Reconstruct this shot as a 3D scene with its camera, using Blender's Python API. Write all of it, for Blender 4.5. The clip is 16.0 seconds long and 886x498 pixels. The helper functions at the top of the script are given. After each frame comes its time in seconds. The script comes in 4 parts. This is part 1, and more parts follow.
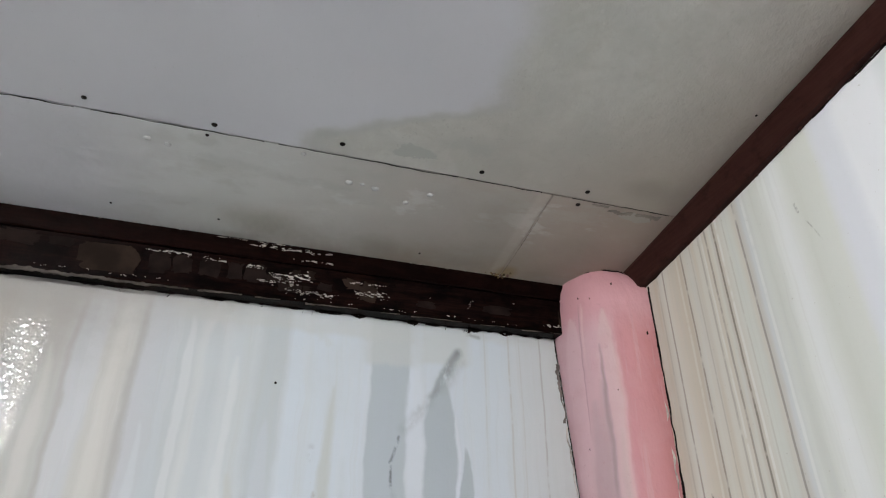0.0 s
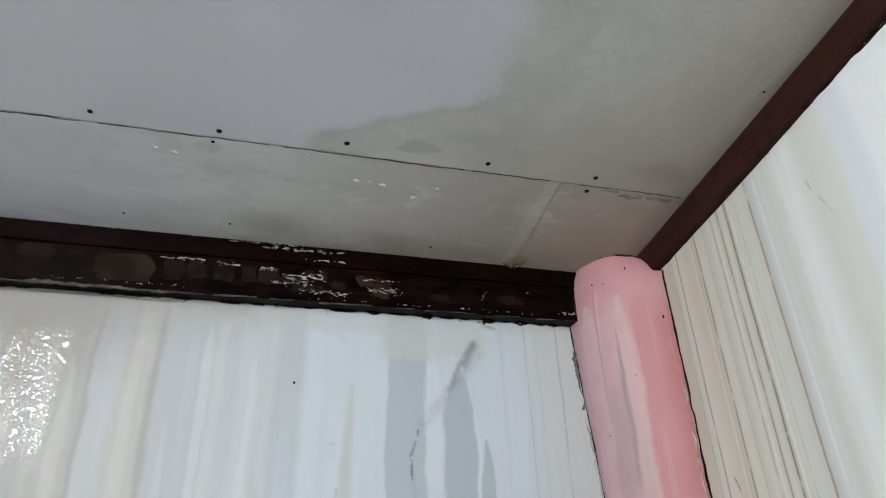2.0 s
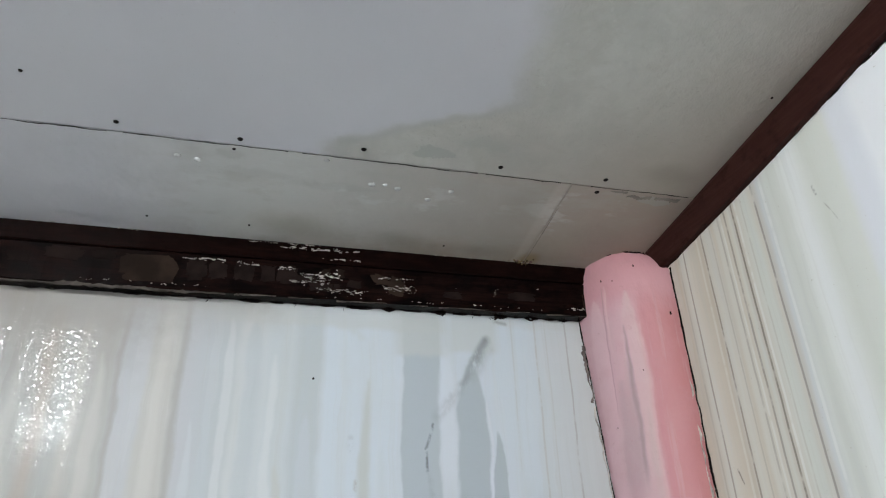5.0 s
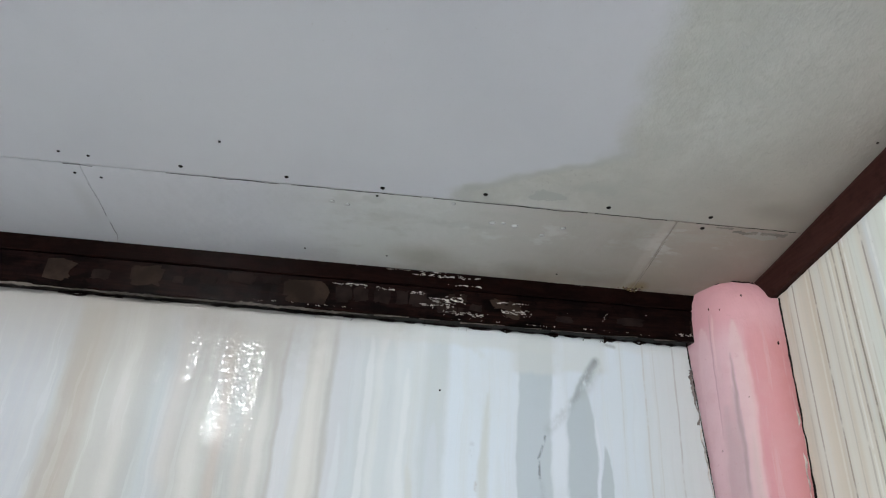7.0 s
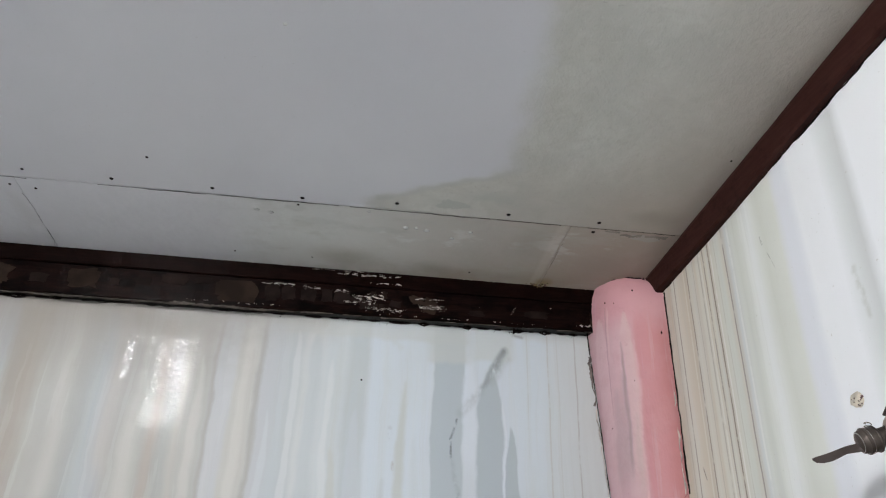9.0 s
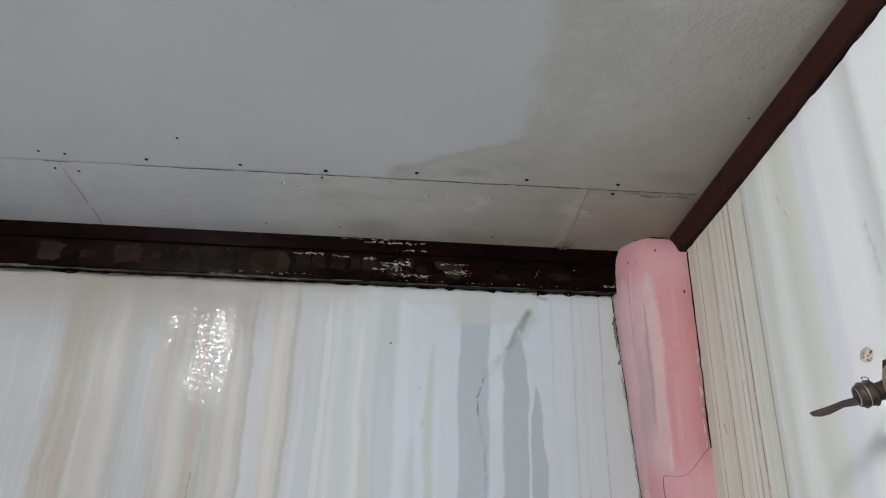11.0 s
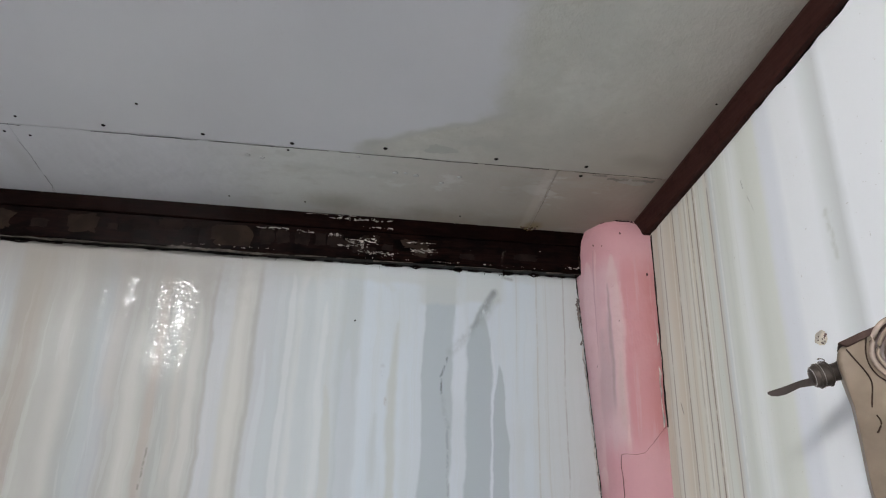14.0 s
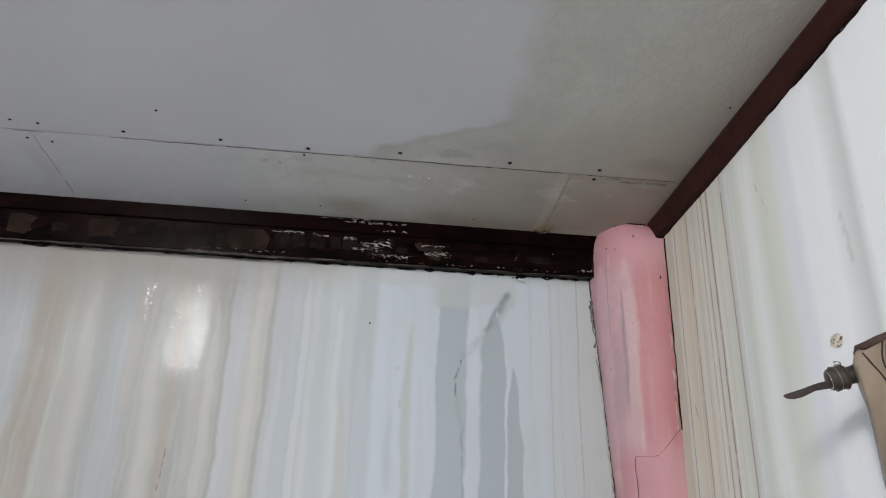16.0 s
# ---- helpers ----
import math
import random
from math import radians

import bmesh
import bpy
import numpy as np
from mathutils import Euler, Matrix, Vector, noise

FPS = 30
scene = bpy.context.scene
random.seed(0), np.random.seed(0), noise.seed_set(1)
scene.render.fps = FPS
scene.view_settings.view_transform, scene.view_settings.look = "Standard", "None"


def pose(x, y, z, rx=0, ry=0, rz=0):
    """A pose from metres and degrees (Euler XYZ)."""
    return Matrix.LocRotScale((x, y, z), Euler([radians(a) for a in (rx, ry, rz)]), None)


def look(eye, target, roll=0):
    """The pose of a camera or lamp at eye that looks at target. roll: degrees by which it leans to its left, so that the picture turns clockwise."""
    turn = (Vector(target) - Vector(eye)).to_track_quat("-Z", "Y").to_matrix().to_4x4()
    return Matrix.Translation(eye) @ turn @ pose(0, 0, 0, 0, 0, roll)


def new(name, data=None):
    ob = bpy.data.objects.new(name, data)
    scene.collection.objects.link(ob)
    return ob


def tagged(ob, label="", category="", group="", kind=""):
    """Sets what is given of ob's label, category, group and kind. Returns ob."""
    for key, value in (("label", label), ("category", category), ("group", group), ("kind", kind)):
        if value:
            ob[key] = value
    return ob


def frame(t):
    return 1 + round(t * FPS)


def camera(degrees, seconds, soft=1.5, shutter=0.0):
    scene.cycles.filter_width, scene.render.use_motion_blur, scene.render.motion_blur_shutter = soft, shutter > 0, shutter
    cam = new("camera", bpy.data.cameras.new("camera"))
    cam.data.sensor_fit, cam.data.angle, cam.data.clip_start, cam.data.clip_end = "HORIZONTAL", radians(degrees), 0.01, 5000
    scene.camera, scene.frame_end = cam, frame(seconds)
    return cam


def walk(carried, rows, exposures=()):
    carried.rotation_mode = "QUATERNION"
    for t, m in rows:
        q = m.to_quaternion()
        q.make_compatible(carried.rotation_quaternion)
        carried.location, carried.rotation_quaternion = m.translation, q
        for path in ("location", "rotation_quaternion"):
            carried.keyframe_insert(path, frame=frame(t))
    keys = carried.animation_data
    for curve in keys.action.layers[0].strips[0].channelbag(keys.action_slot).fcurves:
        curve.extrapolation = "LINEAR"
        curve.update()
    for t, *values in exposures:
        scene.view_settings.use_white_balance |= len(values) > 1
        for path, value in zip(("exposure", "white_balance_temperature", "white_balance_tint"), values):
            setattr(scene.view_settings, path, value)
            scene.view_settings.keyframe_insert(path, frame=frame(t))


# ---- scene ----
cam = camera(69.9, 16.0, soft=1.1)
PATH = [
    (0, (0.048, 0.2, 1.651), (0.593, 1.861, 2.623), -0.2),
    (0.5, (0.067, 0.21, 1.65), (0.632, 1.872, 2.609), -1.6),
    (1, (0.074, 0.202, 1.65), (0.609, 1.887, 2.586), -1.6),
    (1.5, (0.078, 0.187, 1.662), (0.582, 1.883, 2.595), -1.9),
    (2, (0.063, 0.188, 1.661), (0.559, 1.882, 2.602), -2.1),
    (2.5, (0.064, 0.175, 1.665), (0.57, 1.864, 2.609), -2.1),
    (3, (0.049, 0.17, 1.661), (0.543, 1.869, 2.595), -1.9),
    (3.5, (0.032, 0.163, 1.66), (0.516, 1.869, 2.585), -2.3),
    (3.7, (0.034, 0.156, 1.667), (0.523, 1.865, 2.584), -2.3),
    (5.8, (0.016, 0.111, 1.689), (0.484, 1.845, 2.569), -1.5),
    (6, (0.012, 0.097, 1.682), (0.457, 1.829, 2.578), -1.1),
    (6.5, (0.007, 0.0, 1.684), (0.36, 1.741, 2.604), 1.1),
    (7, (-0.012, -0.077, 1.666), (0.11, 1.712, 2.55), 3.7),
    (7.5, (0.02, -0.131, 1.649), (0.209, 1.656, 2.525), 3.5),
    (8, (0.073, -0.19, 1.662), (0.29, 1.601, 2.525), 2.0),
    (8.2, (0.084, -0.206, 1.65), (0.353, 1.574, 2.521), 1.0),
    (10.3, (0.142, -0.328, 1.649), (0.269, 1.522, 2.398), 1.8),
    (10.5, (0.155, -0.328, 1.642), (0.264, 1.526, 2.383), 1.4),
    (11, (0.16, -0.328, 1.643), (0.276, 1.532, 2.37), 1.6),
    (11.5, (0.164, -0.331, 1.644), (0.311, 1.522, 2.382), 1.6),
    (12, (0.179, -0.327, 1.639), (0.36, 1.529, 2.362), 1.1),
    (12.5, (0.183, -0.324, 1.642), (0.381, 1.53, 2.366), 0.8),
    (13, (0.173, -0.32, 1.641), (0.399, 1.541, 2.339), 0.8),
    (13.5, (0.163, -0.315, 1.639), (0.384, 1.552, 2.321), 1.3),
    (14, (0.15, -0.312, 1.639), (0.385, 1.557, 2.313), 1.7),
    (14.5, (0.131, -0.323, 1.641), (0.316, 1.551, 2.315), 1.7),
    (15, (0.132, -0.324, 1.64), (0.315, 1.547, 2.323), 2.2),
    (15.5, (0.128, -0.325, 1.642), (0.305, 1.544, 2.33), 2.3),
    (16, (0.135, -0.326, 1.637), (0.339, 1.544, 2.316), 1.9),
]
walk(cam, [(t, look(eye, target, roll)) for t, eye, target, roll in PATH], [(0, -0.06, 6540, 10), (1.0, -0.03, 6400, 8), (3.5, -0.02, 6330, 7), (6.0, 0.02, 6300, 7), (7.0, 0.17, 6300, 7), (7.5, 0.20, 6350, 8),
                                                                               (8.2, 0.14, 6450, 9), (10.3, -0.25, 6500, 10), (16, -0.24, 6500, 10)])

# ---- light ----
XW, XE, YS, YN = -3.05, 1.05, -4.00, 1.70   # inner faces of the four walls
world = bpy.data.worlds.new("sky")
scene.world = world
world.use_nodes = True
wn = world.node_tree
sky = wn.nodes.new("ShaderNodeTexSky")
sky.sky_type, sky.sun_disc = "NISHITA", False
sky.sun_elevation, sky.sun_rotation = radians(50), radians(200)
wn.links.new(sky.outputs[0], wn.nodes["Background"].inputs[0])
wn.nodes["Background"].inputs[1].default_value = 0.12

BULB = 168.0       # glow of the lamp
FILL_LIGHT = 5.0  # added fill light from an unseen opening in the west

# fill lamp added to brighten the east wall; its doorway is made up
fill_lamp = bpy.data.lights.new("west_fill", "AREA")
fill_lamp.shape, fill_lamp.size, fill_lamp.size_y = "RECTANGLE", 0.9, 1.9
fill_lamp.energy, fill_lamp.color = FILL_LIGHT, (0.95, 0.97, 1.0)
new("west_fill", fill_lamp).matrix_world = pose(XW - 0.08, -0.10, 1.05, 90, 0, -90)


# ---- material tools ----
class Nodes:
    """Short ways to wire up one material."""

    def __init__(self, name):
        self.mat = bpy.data.materials.new(name)
        self.mat.use_nodes = True
        self.t = self.mat.node_tree
        self.bsdf = self.t.nodes["Principled BSDF"]
        self.pos = self.t.nodes.new("ShaderNodeNewGeometry").outputs["Position"]

    def put(self, value, socket):
        if isinstance(value, bpy.types.NodeSocket):
            self.t.links.new(value, socket)
        elif isinstance(value, tuple) and socket.type == "RGBA":
            socket.default_value = (*value[:3], 1)
        else:
            socket.default_value = value

    def math(self, op, a, b=0.0, c=0.0, clamp=False):
        n = self.t.nodes.new("ShaderNodeMath")
        n.operation, n.use_clamp = op, clamp
        for v, s in zip((a, b, c), n.inputs):
            self.put(v, s)
        return n.outputs[0]

    def axes(self):
        n = self.t.nodes.new("ShaderNodeSeparateXYZ")
        self.put(self.pos, n.inputs[0])
        return n.outputs

    def vec(self, x, y, z):
        n = self.t.nodes.new("ShaderNodeCombineXYZ")
        for v, s in zip((x, y, z), n.inputs):
            self.put(v, s)
        return n.outputs[0]

    def scaled(self, x, y, z):
        n = self.t.nodes.new("ShaderNodeVectorMath")
        n.operation = "MULTIPLY"
        self.put(self.pos, n.inputs[0])
        n.inputs[1].default_value = (x, y, z)
        return n.outputs[0]

    def noise(self, scale, detail=3.0, rough=0.55, vec=None, distort=0.0):
        n = self.t.nodes.new("ShaderNodeTexNoise")
        self.put(self.pos if vec is None else vec, n.inputs["Vector"])
        n.inputs["Scale"].default_value, n.inputs["Detail"].default_value = scale, detail
        n.inputs["Roughness"].default_value, n.inputs["Distortion"].default_value = rough, distort
        return n.outputs["Fac"]

    def step(self, v, lo, hi, smooth=True):
        """0 below lo, 1 above hi."""
        n = self.t.nodes.new("ShaderNodeMapRange")
        n.interpolation_type = "SMOOTHSTEP" if smooth else "LINEAR"
        self.put(v, n.inputs[0])
        self.put(lo, n.inputs[1])
        self.put(hi, n.inputs[2])
        return n.outputs[0]

    def band(self, v, lo, hi, soft):
        return self.math("MULTIPLY", self.step(v, lo - soft, lo + soft), self.math("SUBTRACT", 1.0, self.step(v, hi - soft, hi + soft)))

    def mul(self, *vs):
        out = vs[0]
        for v in vs[1:]:
            out = self.math("MULTIPLY", out, v)
        return out

    def ramp(self, v, stops, low, high):
        n = self.t.nodes.new("ShaderNodeValToRGB")
        self.put(self.step(v, low, high, False), n.inputs[0])
        e = n.color_ramp.elements
        while len(e) < len(stops):
            e.new(0.5)
        for el, (p, c) in zip(e, sorted(stops, key=lambda s: s[0])):
            el.position, el.color = (p - low) / (high - low), (*c, 1)
        return n.outputs[0]

    def mix(self, f, a, b, mode="MIX"):
        n = self.t.nodes.new("ShaderNodeMix")
        n.data_type, n.blend_type = "RGBA", mode
        self.put(f, n.inputs[0])
        self.put(a, n.inputs[6])
        self.put(b, n.inputs[7])
        return n.outputs[2]

    def run(self, c, w, z, a0, a1, half, top, bottom, taper, soft, col, k):
        """A run of water on colour c: place at the top and the bottom, half width, top, bottom, length of its pointed top, softness, colour, strength."""
        down = self.math("DIVIDE", self.math("SUBTRACT", top, z), top - bottom, clamp=True)
        off = self.math("ABSOLUTE", self.math("SUBTRACT", w, self.math("MULTIPLY_ADD", down, a1 - a0, a0)))
        open_to = self.math("POWER", self.math("DIVIDE", self.math("SUBTRACT", top, z), taper, clamp=True), 0.6)
        gap = self.math("SUBTRACT", off, self.math("MULTIPLY", open_to, half))
        f = self.mul(self.math("SUBTRACT", 1.0, self.step(gap, -soft, soft)), self.step(z, bottom - 0.05, bottom + 0.05), self.step(open_to, 0.0, 0.25), k)
        return self.mix(f, c, col)

    def bump(self, height, strength, distance, base=None):
        n = self.t.nodes.new("ShaderNodeBump")
        n.inputs["Strength"].default_value, n.inputs["Distance"].default_value = strength, distance
        self.put(height, n.inputs["Height"])
        if base is not None:
            self.put(base, n.inputs["Normal"])
        return n.outputs[0]

    def done(self, colour, rough, normal=None, metal=0.0):
        self.put(colour, self.bsdf.inputs["Base Color"])
        self.put(rough, self.bsdf.inputs["Roughness"])
        self.bsdf.inputs["Metallic"].default_value = metal
        if normal is not None:
            self.put(normal, self.bsdf.inputs["Normal"])
        return self.mat


def plain(name, colour, rough, spread=0.25, scale=60.0, metal=0.0, relief=0.3):
    """A surface of one colour with grain and blotches."""
    g = Nodes(name)
    dark = tuple(c * (1 - spread) for c in colour)
    light = tuple(min(1, c * (1 + spread)) for c in colour)
    c = g.mix(g.step(g.noise(scale * 0.15, 4), 0.35, 0.65), dark, light)
    c = g.mix(g.math("MULTIPLY", g.noise(scale * 3, 3), 0.35), c, dark)
    if max(colour) < 0.1:
        g.bsdf.inputs["Specular IOR Level"].default_value = 0.03
    return g.done(c, rough, g.bump(g.noise(scale * 4, 3), relief, 0.002), metal)


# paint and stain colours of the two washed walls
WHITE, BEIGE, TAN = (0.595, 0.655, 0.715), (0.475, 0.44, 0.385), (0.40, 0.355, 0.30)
GREEN, GREY, WET, PALE = (0.53, 0.545, 0.515), (0.56, 0.595, 0.63), (0.425, 0.475, 0.515), (0.66, 0.68, 0.69)


def wall_paint(name, axis, stops, low, high, streaks, marks, lines, fine, wet, washes=(), clean_to=-9.0, bright=1.0):
    """White enamel washed by water: tones across the wall, runs with wavy edges, thin drip lines, smudges and wet patches."""
    g = Nodes(name)
    xyz = g.axes()
    a, z = xyz[axis], xyz[2]
    other = xyz[1 - axis]
    slow = g.noise(1.0, 2, 0.5, g.vec(g.math("MULTIPLY", a, 7), 0.0, g.math("MULTIPLY", z, 4.5)))
    quick = g.noise(1.0, 3, 0.6, g.vec(g.math("MULTIPLY", a, 40), 3.0, g.math("MULTIPLY", z, 17)))
    w = g.math("ADD", a, g.math("ADD", g.math("MULTIPLY", g.math("SUBTRACT", slow, 0.5), 0.034 if axis == 0 else 0.012), g.math("MULTIPLY", g.math("SUBTRACT", quick, 0.5), 0.014 if axis == 0 else 0.008)))
    c = g.ramp(w, stops, low, high)
    # faint runs of dirty water, narrow and long
    soiled = g.step(w, clean_to, clean_to + 0.12)
    runs = g.noise(1.0, 3, 0.6, g.vec(g.math("MULTIPLY", w, 24), 7.0, g.math("MULTIPLY", z, 0.9)))
    c = g.mix(g.mul(g.step(runs, 0.50, 0.60), soiled, 0.42 * fine), c, GREEN)
    runs2 = g.noise(1.0, 3, 0.6, g.vec(g.math("MULTIPLY", w, 75), 1.0, g.math("MULTIPLY", z, 0.9)))
    c = g.mix(g.mul(g.step(runs2, 0.55, 0.64), soiled, 0.24 * fine), c, BEIGE)
    clear = g.noise(1.0, 3, 0.6, g.vec(g.math("MULTIPLY", w, 30), 11.0, g.math("MULTIPLY", z, 1.6)))
    c = g.mix(g.mul(g.step(clear, 0.55, 0.60), soiled, 0.12 if axis == 0 else 0.16), c, PALE)
    # broad clouding
    c = g.mix(g.math("MULTIPLY", g.step(g.noise(2.3, 4), 0.4, 0.75), 0.14 if axis == 0 else 0.04), c, GREY)
    c = g.mix(g.math("MULTIPLY", g.step(g.noise(1.0, 4, 0.6, g.scaled(7, 7, 3)), 0.48, 0.72), 0.16 if axis == 0 else 0.05), c, GREEN)
    for run in streaks:
        c = g.run(c, w, z, *run)
    # washes with a level lower edge: from, to, bottom, colour, strength
    for a0, a1, bottom, col, k in washes:
        edge = g.math("ADD", z, g.math("MULTIPLY", g.math("SUBTRACT", g.noise(1.0, 3, 0.6, g.scaled(16, 16, 1)), 0.5), 0.03))
        c = g.mix(g.mul(g.band(w, a0, a1, 0.02), g.step(edge, bottom - 0.010, bottom + 0.010), k), c, col)
    # thin drip lines: place, width, top, bottom, colour, strength
    straight = g.math("MULTIPLY_ADD", g.math("SUBTRACT", w, a), 0.35, a)
    for at, width, top, bottom, col, k in lines:
        gap = g.step(g.noise(1.0, 3, 0.7, g.vec(at * 37, 0.0, g.math("MULTIPLY", z, 14))), 0.30, 0.50)
        near = g.math("SUBTRACT", 1.0, g.step(g.math("ABSOLUTE", g.math("SUBTRACT", straight, at)), width * 0.4, width))
        c = g.mix(g.mul(near, g.band(z, bottom, top, 0.05), gap, k), c, col)
    # smudges and painted dimming along slanting or bent lines: from, to, width, colour, strength
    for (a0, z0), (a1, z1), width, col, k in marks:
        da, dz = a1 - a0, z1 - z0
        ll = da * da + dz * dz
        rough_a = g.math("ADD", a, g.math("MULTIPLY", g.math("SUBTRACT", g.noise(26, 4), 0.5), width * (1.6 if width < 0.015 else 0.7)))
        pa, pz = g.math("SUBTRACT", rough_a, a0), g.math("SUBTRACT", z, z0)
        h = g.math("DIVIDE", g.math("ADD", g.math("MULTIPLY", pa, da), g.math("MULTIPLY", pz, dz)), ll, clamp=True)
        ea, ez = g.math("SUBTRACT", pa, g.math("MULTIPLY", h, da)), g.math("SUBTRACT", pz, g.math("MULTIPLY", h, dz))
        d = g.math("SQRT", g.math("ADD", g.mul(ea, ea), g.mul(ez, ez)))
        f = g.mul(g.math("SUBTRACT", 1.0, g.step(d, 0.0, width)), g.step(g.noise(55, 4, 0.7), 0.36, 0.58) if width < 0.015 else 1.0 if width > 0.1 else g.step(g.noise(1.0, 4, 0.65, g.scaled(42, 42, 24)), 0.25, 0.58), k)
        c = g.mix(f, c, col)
    # dims a whole wall's paint: how the light differs between walls, as colour
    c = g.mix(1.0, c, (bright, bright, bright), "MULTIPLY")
    # grime specks
    c = g.mix(g.math("MULTIPLY", g.step(g.noise(130, 2, 0.5), 0.72, 0.78), 0.35), c, TAN)
    peel = g.noise(1.0, 3, 0.55, g.vec(g.math("MULTIPLY", a, 34), g.math("MULTIPLY", other, 34), g.math("MULTIPLY", z, 9)))
    under = g.bump(peel, 0.2, 0.003)
    fleck = g.noise(1.0, 1.0, 0.4, g.vec(g.math("MULTIPLY", a, 70), g.math("MULTIPLY", other, 70), g.math("MULTIPLY", z, 92)), 0.4)
    # wet patches beaded with small drops, hanging down in tongues: from, to, bottom, top, raggedness
    damp = 0.0
    column = g.noise(1.0, 2, 0.5, g.vec(g.math("MULTIPLY", a, 26), 5.0, g.math("MULTIPLY", z, 1.2)))
    tongue = g.noise(1.0, 2, 0.5, g.vec(g.math("MULTIPLY", a, 38), 9.0, 0.0))
    for a0, a1, bottom, top, ragged in wet:
        foot = g.math("ADD", z, g.math("MULTIPLY", g.math("SUBTRACT", tongue, 0.5), ragged * 2.0))
        m = g.mul(g.band(w, a0, a1, 0.005), g.step(foot, bottom - 0.01, bottom + 0.05), g.math("SUBTRACT", 1.0, g.step(z, top - 0.006, top + 0.006)))
        if ragged:
            m = g.mul(m, g.step(column, 0.43, 0.52))
        damp = g.math("MAXIMUM", damp, m)
    g.bsdf.inputs["Specular IOR Level"].default_value = 0.04
    g.put(g.math("ADD", 0.06, g.math("MULTIPLY", damp, 0.74)), g.bsdf.inputs["Coat Weight"])
    g.put(g.math("SUBTRACT", 0.25, g.math("MULTIPLY", damp, 0.232)), g.bsdf.inputs["Coat Roughness"])
    g.put(g.bump(fleck, 1.0, BEADS, under), g.bsdf.inputs["Coat Normal"])
    return g.done(c, 0.35, g.bump(fleck, 1.0, 0.00012, under))


BEADS = 0.0031   # height of the drops on the wet patches
RUST, DIRT, STALE, SALLOW = (0.665, 0.605, 0.515), (0.60, 0.535, 0.445), (0.70, 0.685, 0.625), (0.68, 0.70, 0.65)
# east paint raised above WHITE to make up for missing light
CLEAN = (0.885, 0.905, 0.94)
FALLOFF = 0.73   # weaker light away from the corner, put into the paint
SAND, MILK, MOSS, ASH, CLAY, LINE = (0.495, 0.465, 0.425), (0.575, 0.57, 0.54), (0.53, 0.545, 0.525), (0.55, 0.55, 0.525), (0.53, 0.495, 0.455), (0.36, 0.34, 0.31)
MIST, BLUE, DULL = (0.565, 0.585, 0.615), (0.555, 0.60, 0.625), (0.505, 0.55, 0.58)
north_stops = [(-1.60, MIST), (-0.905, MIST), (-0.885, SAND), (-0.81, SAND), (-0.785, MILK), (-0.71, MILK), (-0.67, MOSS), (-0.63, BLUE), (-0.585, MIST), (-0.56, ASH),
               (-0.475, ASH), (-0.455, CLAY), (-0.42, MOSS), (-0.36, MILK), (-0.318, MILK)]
north_stops = [(p, tuple(v * FALLOFF for v in c)) for p, c in north_stops]
# the middle tones are dimmed less, for the same falloff
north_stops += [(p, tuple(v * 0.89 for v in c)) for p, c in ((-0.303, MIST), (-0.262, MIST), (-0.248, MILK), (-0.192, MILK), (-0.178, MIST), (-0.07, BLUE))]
north_stops += [(-0.04, (0.62, 0.64, 0.645)), (0.03, BLUE), (0.075, BLUE), (0.092, DULL), (0.140, DULL),
                (0.155, WHITE), (0.70, WHITE), (0.76, (0.59, 0.625, 0.655)), (0.90, (0.575, 0.595, 0.60))]
beige_runs = [(-0.308, -0.312, 0.006, 2.31, 1.30, 0.02, 0.006, LINE, 0.55), (-0.181, -0.185, 0.008, 2.31, 1.30, 0.02, 0.007, LINE, 0.55), (-0.468, -0.446, 0.013, 2.31, 1.30, 0.02, 0.014, (0.43, 0.38, 0.33), 0.50),
              (-0.600, -0.577, 0.020, 2.31, 1.80, 0.02, 0.018, SAND, 0.55), (-0.84, -0.83, 0.020, 2.31, 1.50, 0.02, 0.02, (0.40, 0.355, 0.31), 0.40), (-0.735, -0.70, 0.018, 2.31, 1.40, 0.02, 0.02, (0.60, 0.595, 0.57), 0.35),
              (-0.52, -0.50, 0.024, 2.10, 1.40, 0.30, 0.016, MILK, 0.50), (-0.39, -0.385, 0.010, 2.31, 1.60, 0.02, 0.012, CLAY, 0.45), (-0.345, -0.345, 0.014, 2.15, 1.30, 0.20, 0.008, (0.60, 0.60, 0.57), 0.5)]
# the thin pale line at 0.576 is a highlight put into the paint
grey_runs = [(0.400, 0.395, 0.047, 2.33, 1.20, 0.04, 0.005, WET, 0.85), (0.534, 0.529, 0.041, 2.16, 1.20, 0.12, 0.006, WET, 0.95), (0.594, 0.607, 0.024, 1.985, 1.30, 0.25, 0.003, WET, 0.95),
             (0.576, 0.574, 0.0035, 2.06, 1.40, 0.05, 0.003, (0.67, 0.71, 0.76), 0.7), (0.056, 0.072, 0.016, 1.90, 1.30, 0.16, 0.005, MOSS, 0.65), (0.257, 0.260, 0.014, 2.11, 1.20, 0.20, 0.009, (0.51, 0.535, 0.52), 0.75),
             (0.207, 0.200, 0.012, 1.82, 1.60, 0.10, 0.010, DULL, 0.7), (-0.022, -0.012, 0.022, 2.24, 1.30, 0.05, 0.012, DULL, 0.75), (-0.11, -0.12, 0.016, 2.05, 1.30, 0.20, 0.006, DULL, 0.6)]
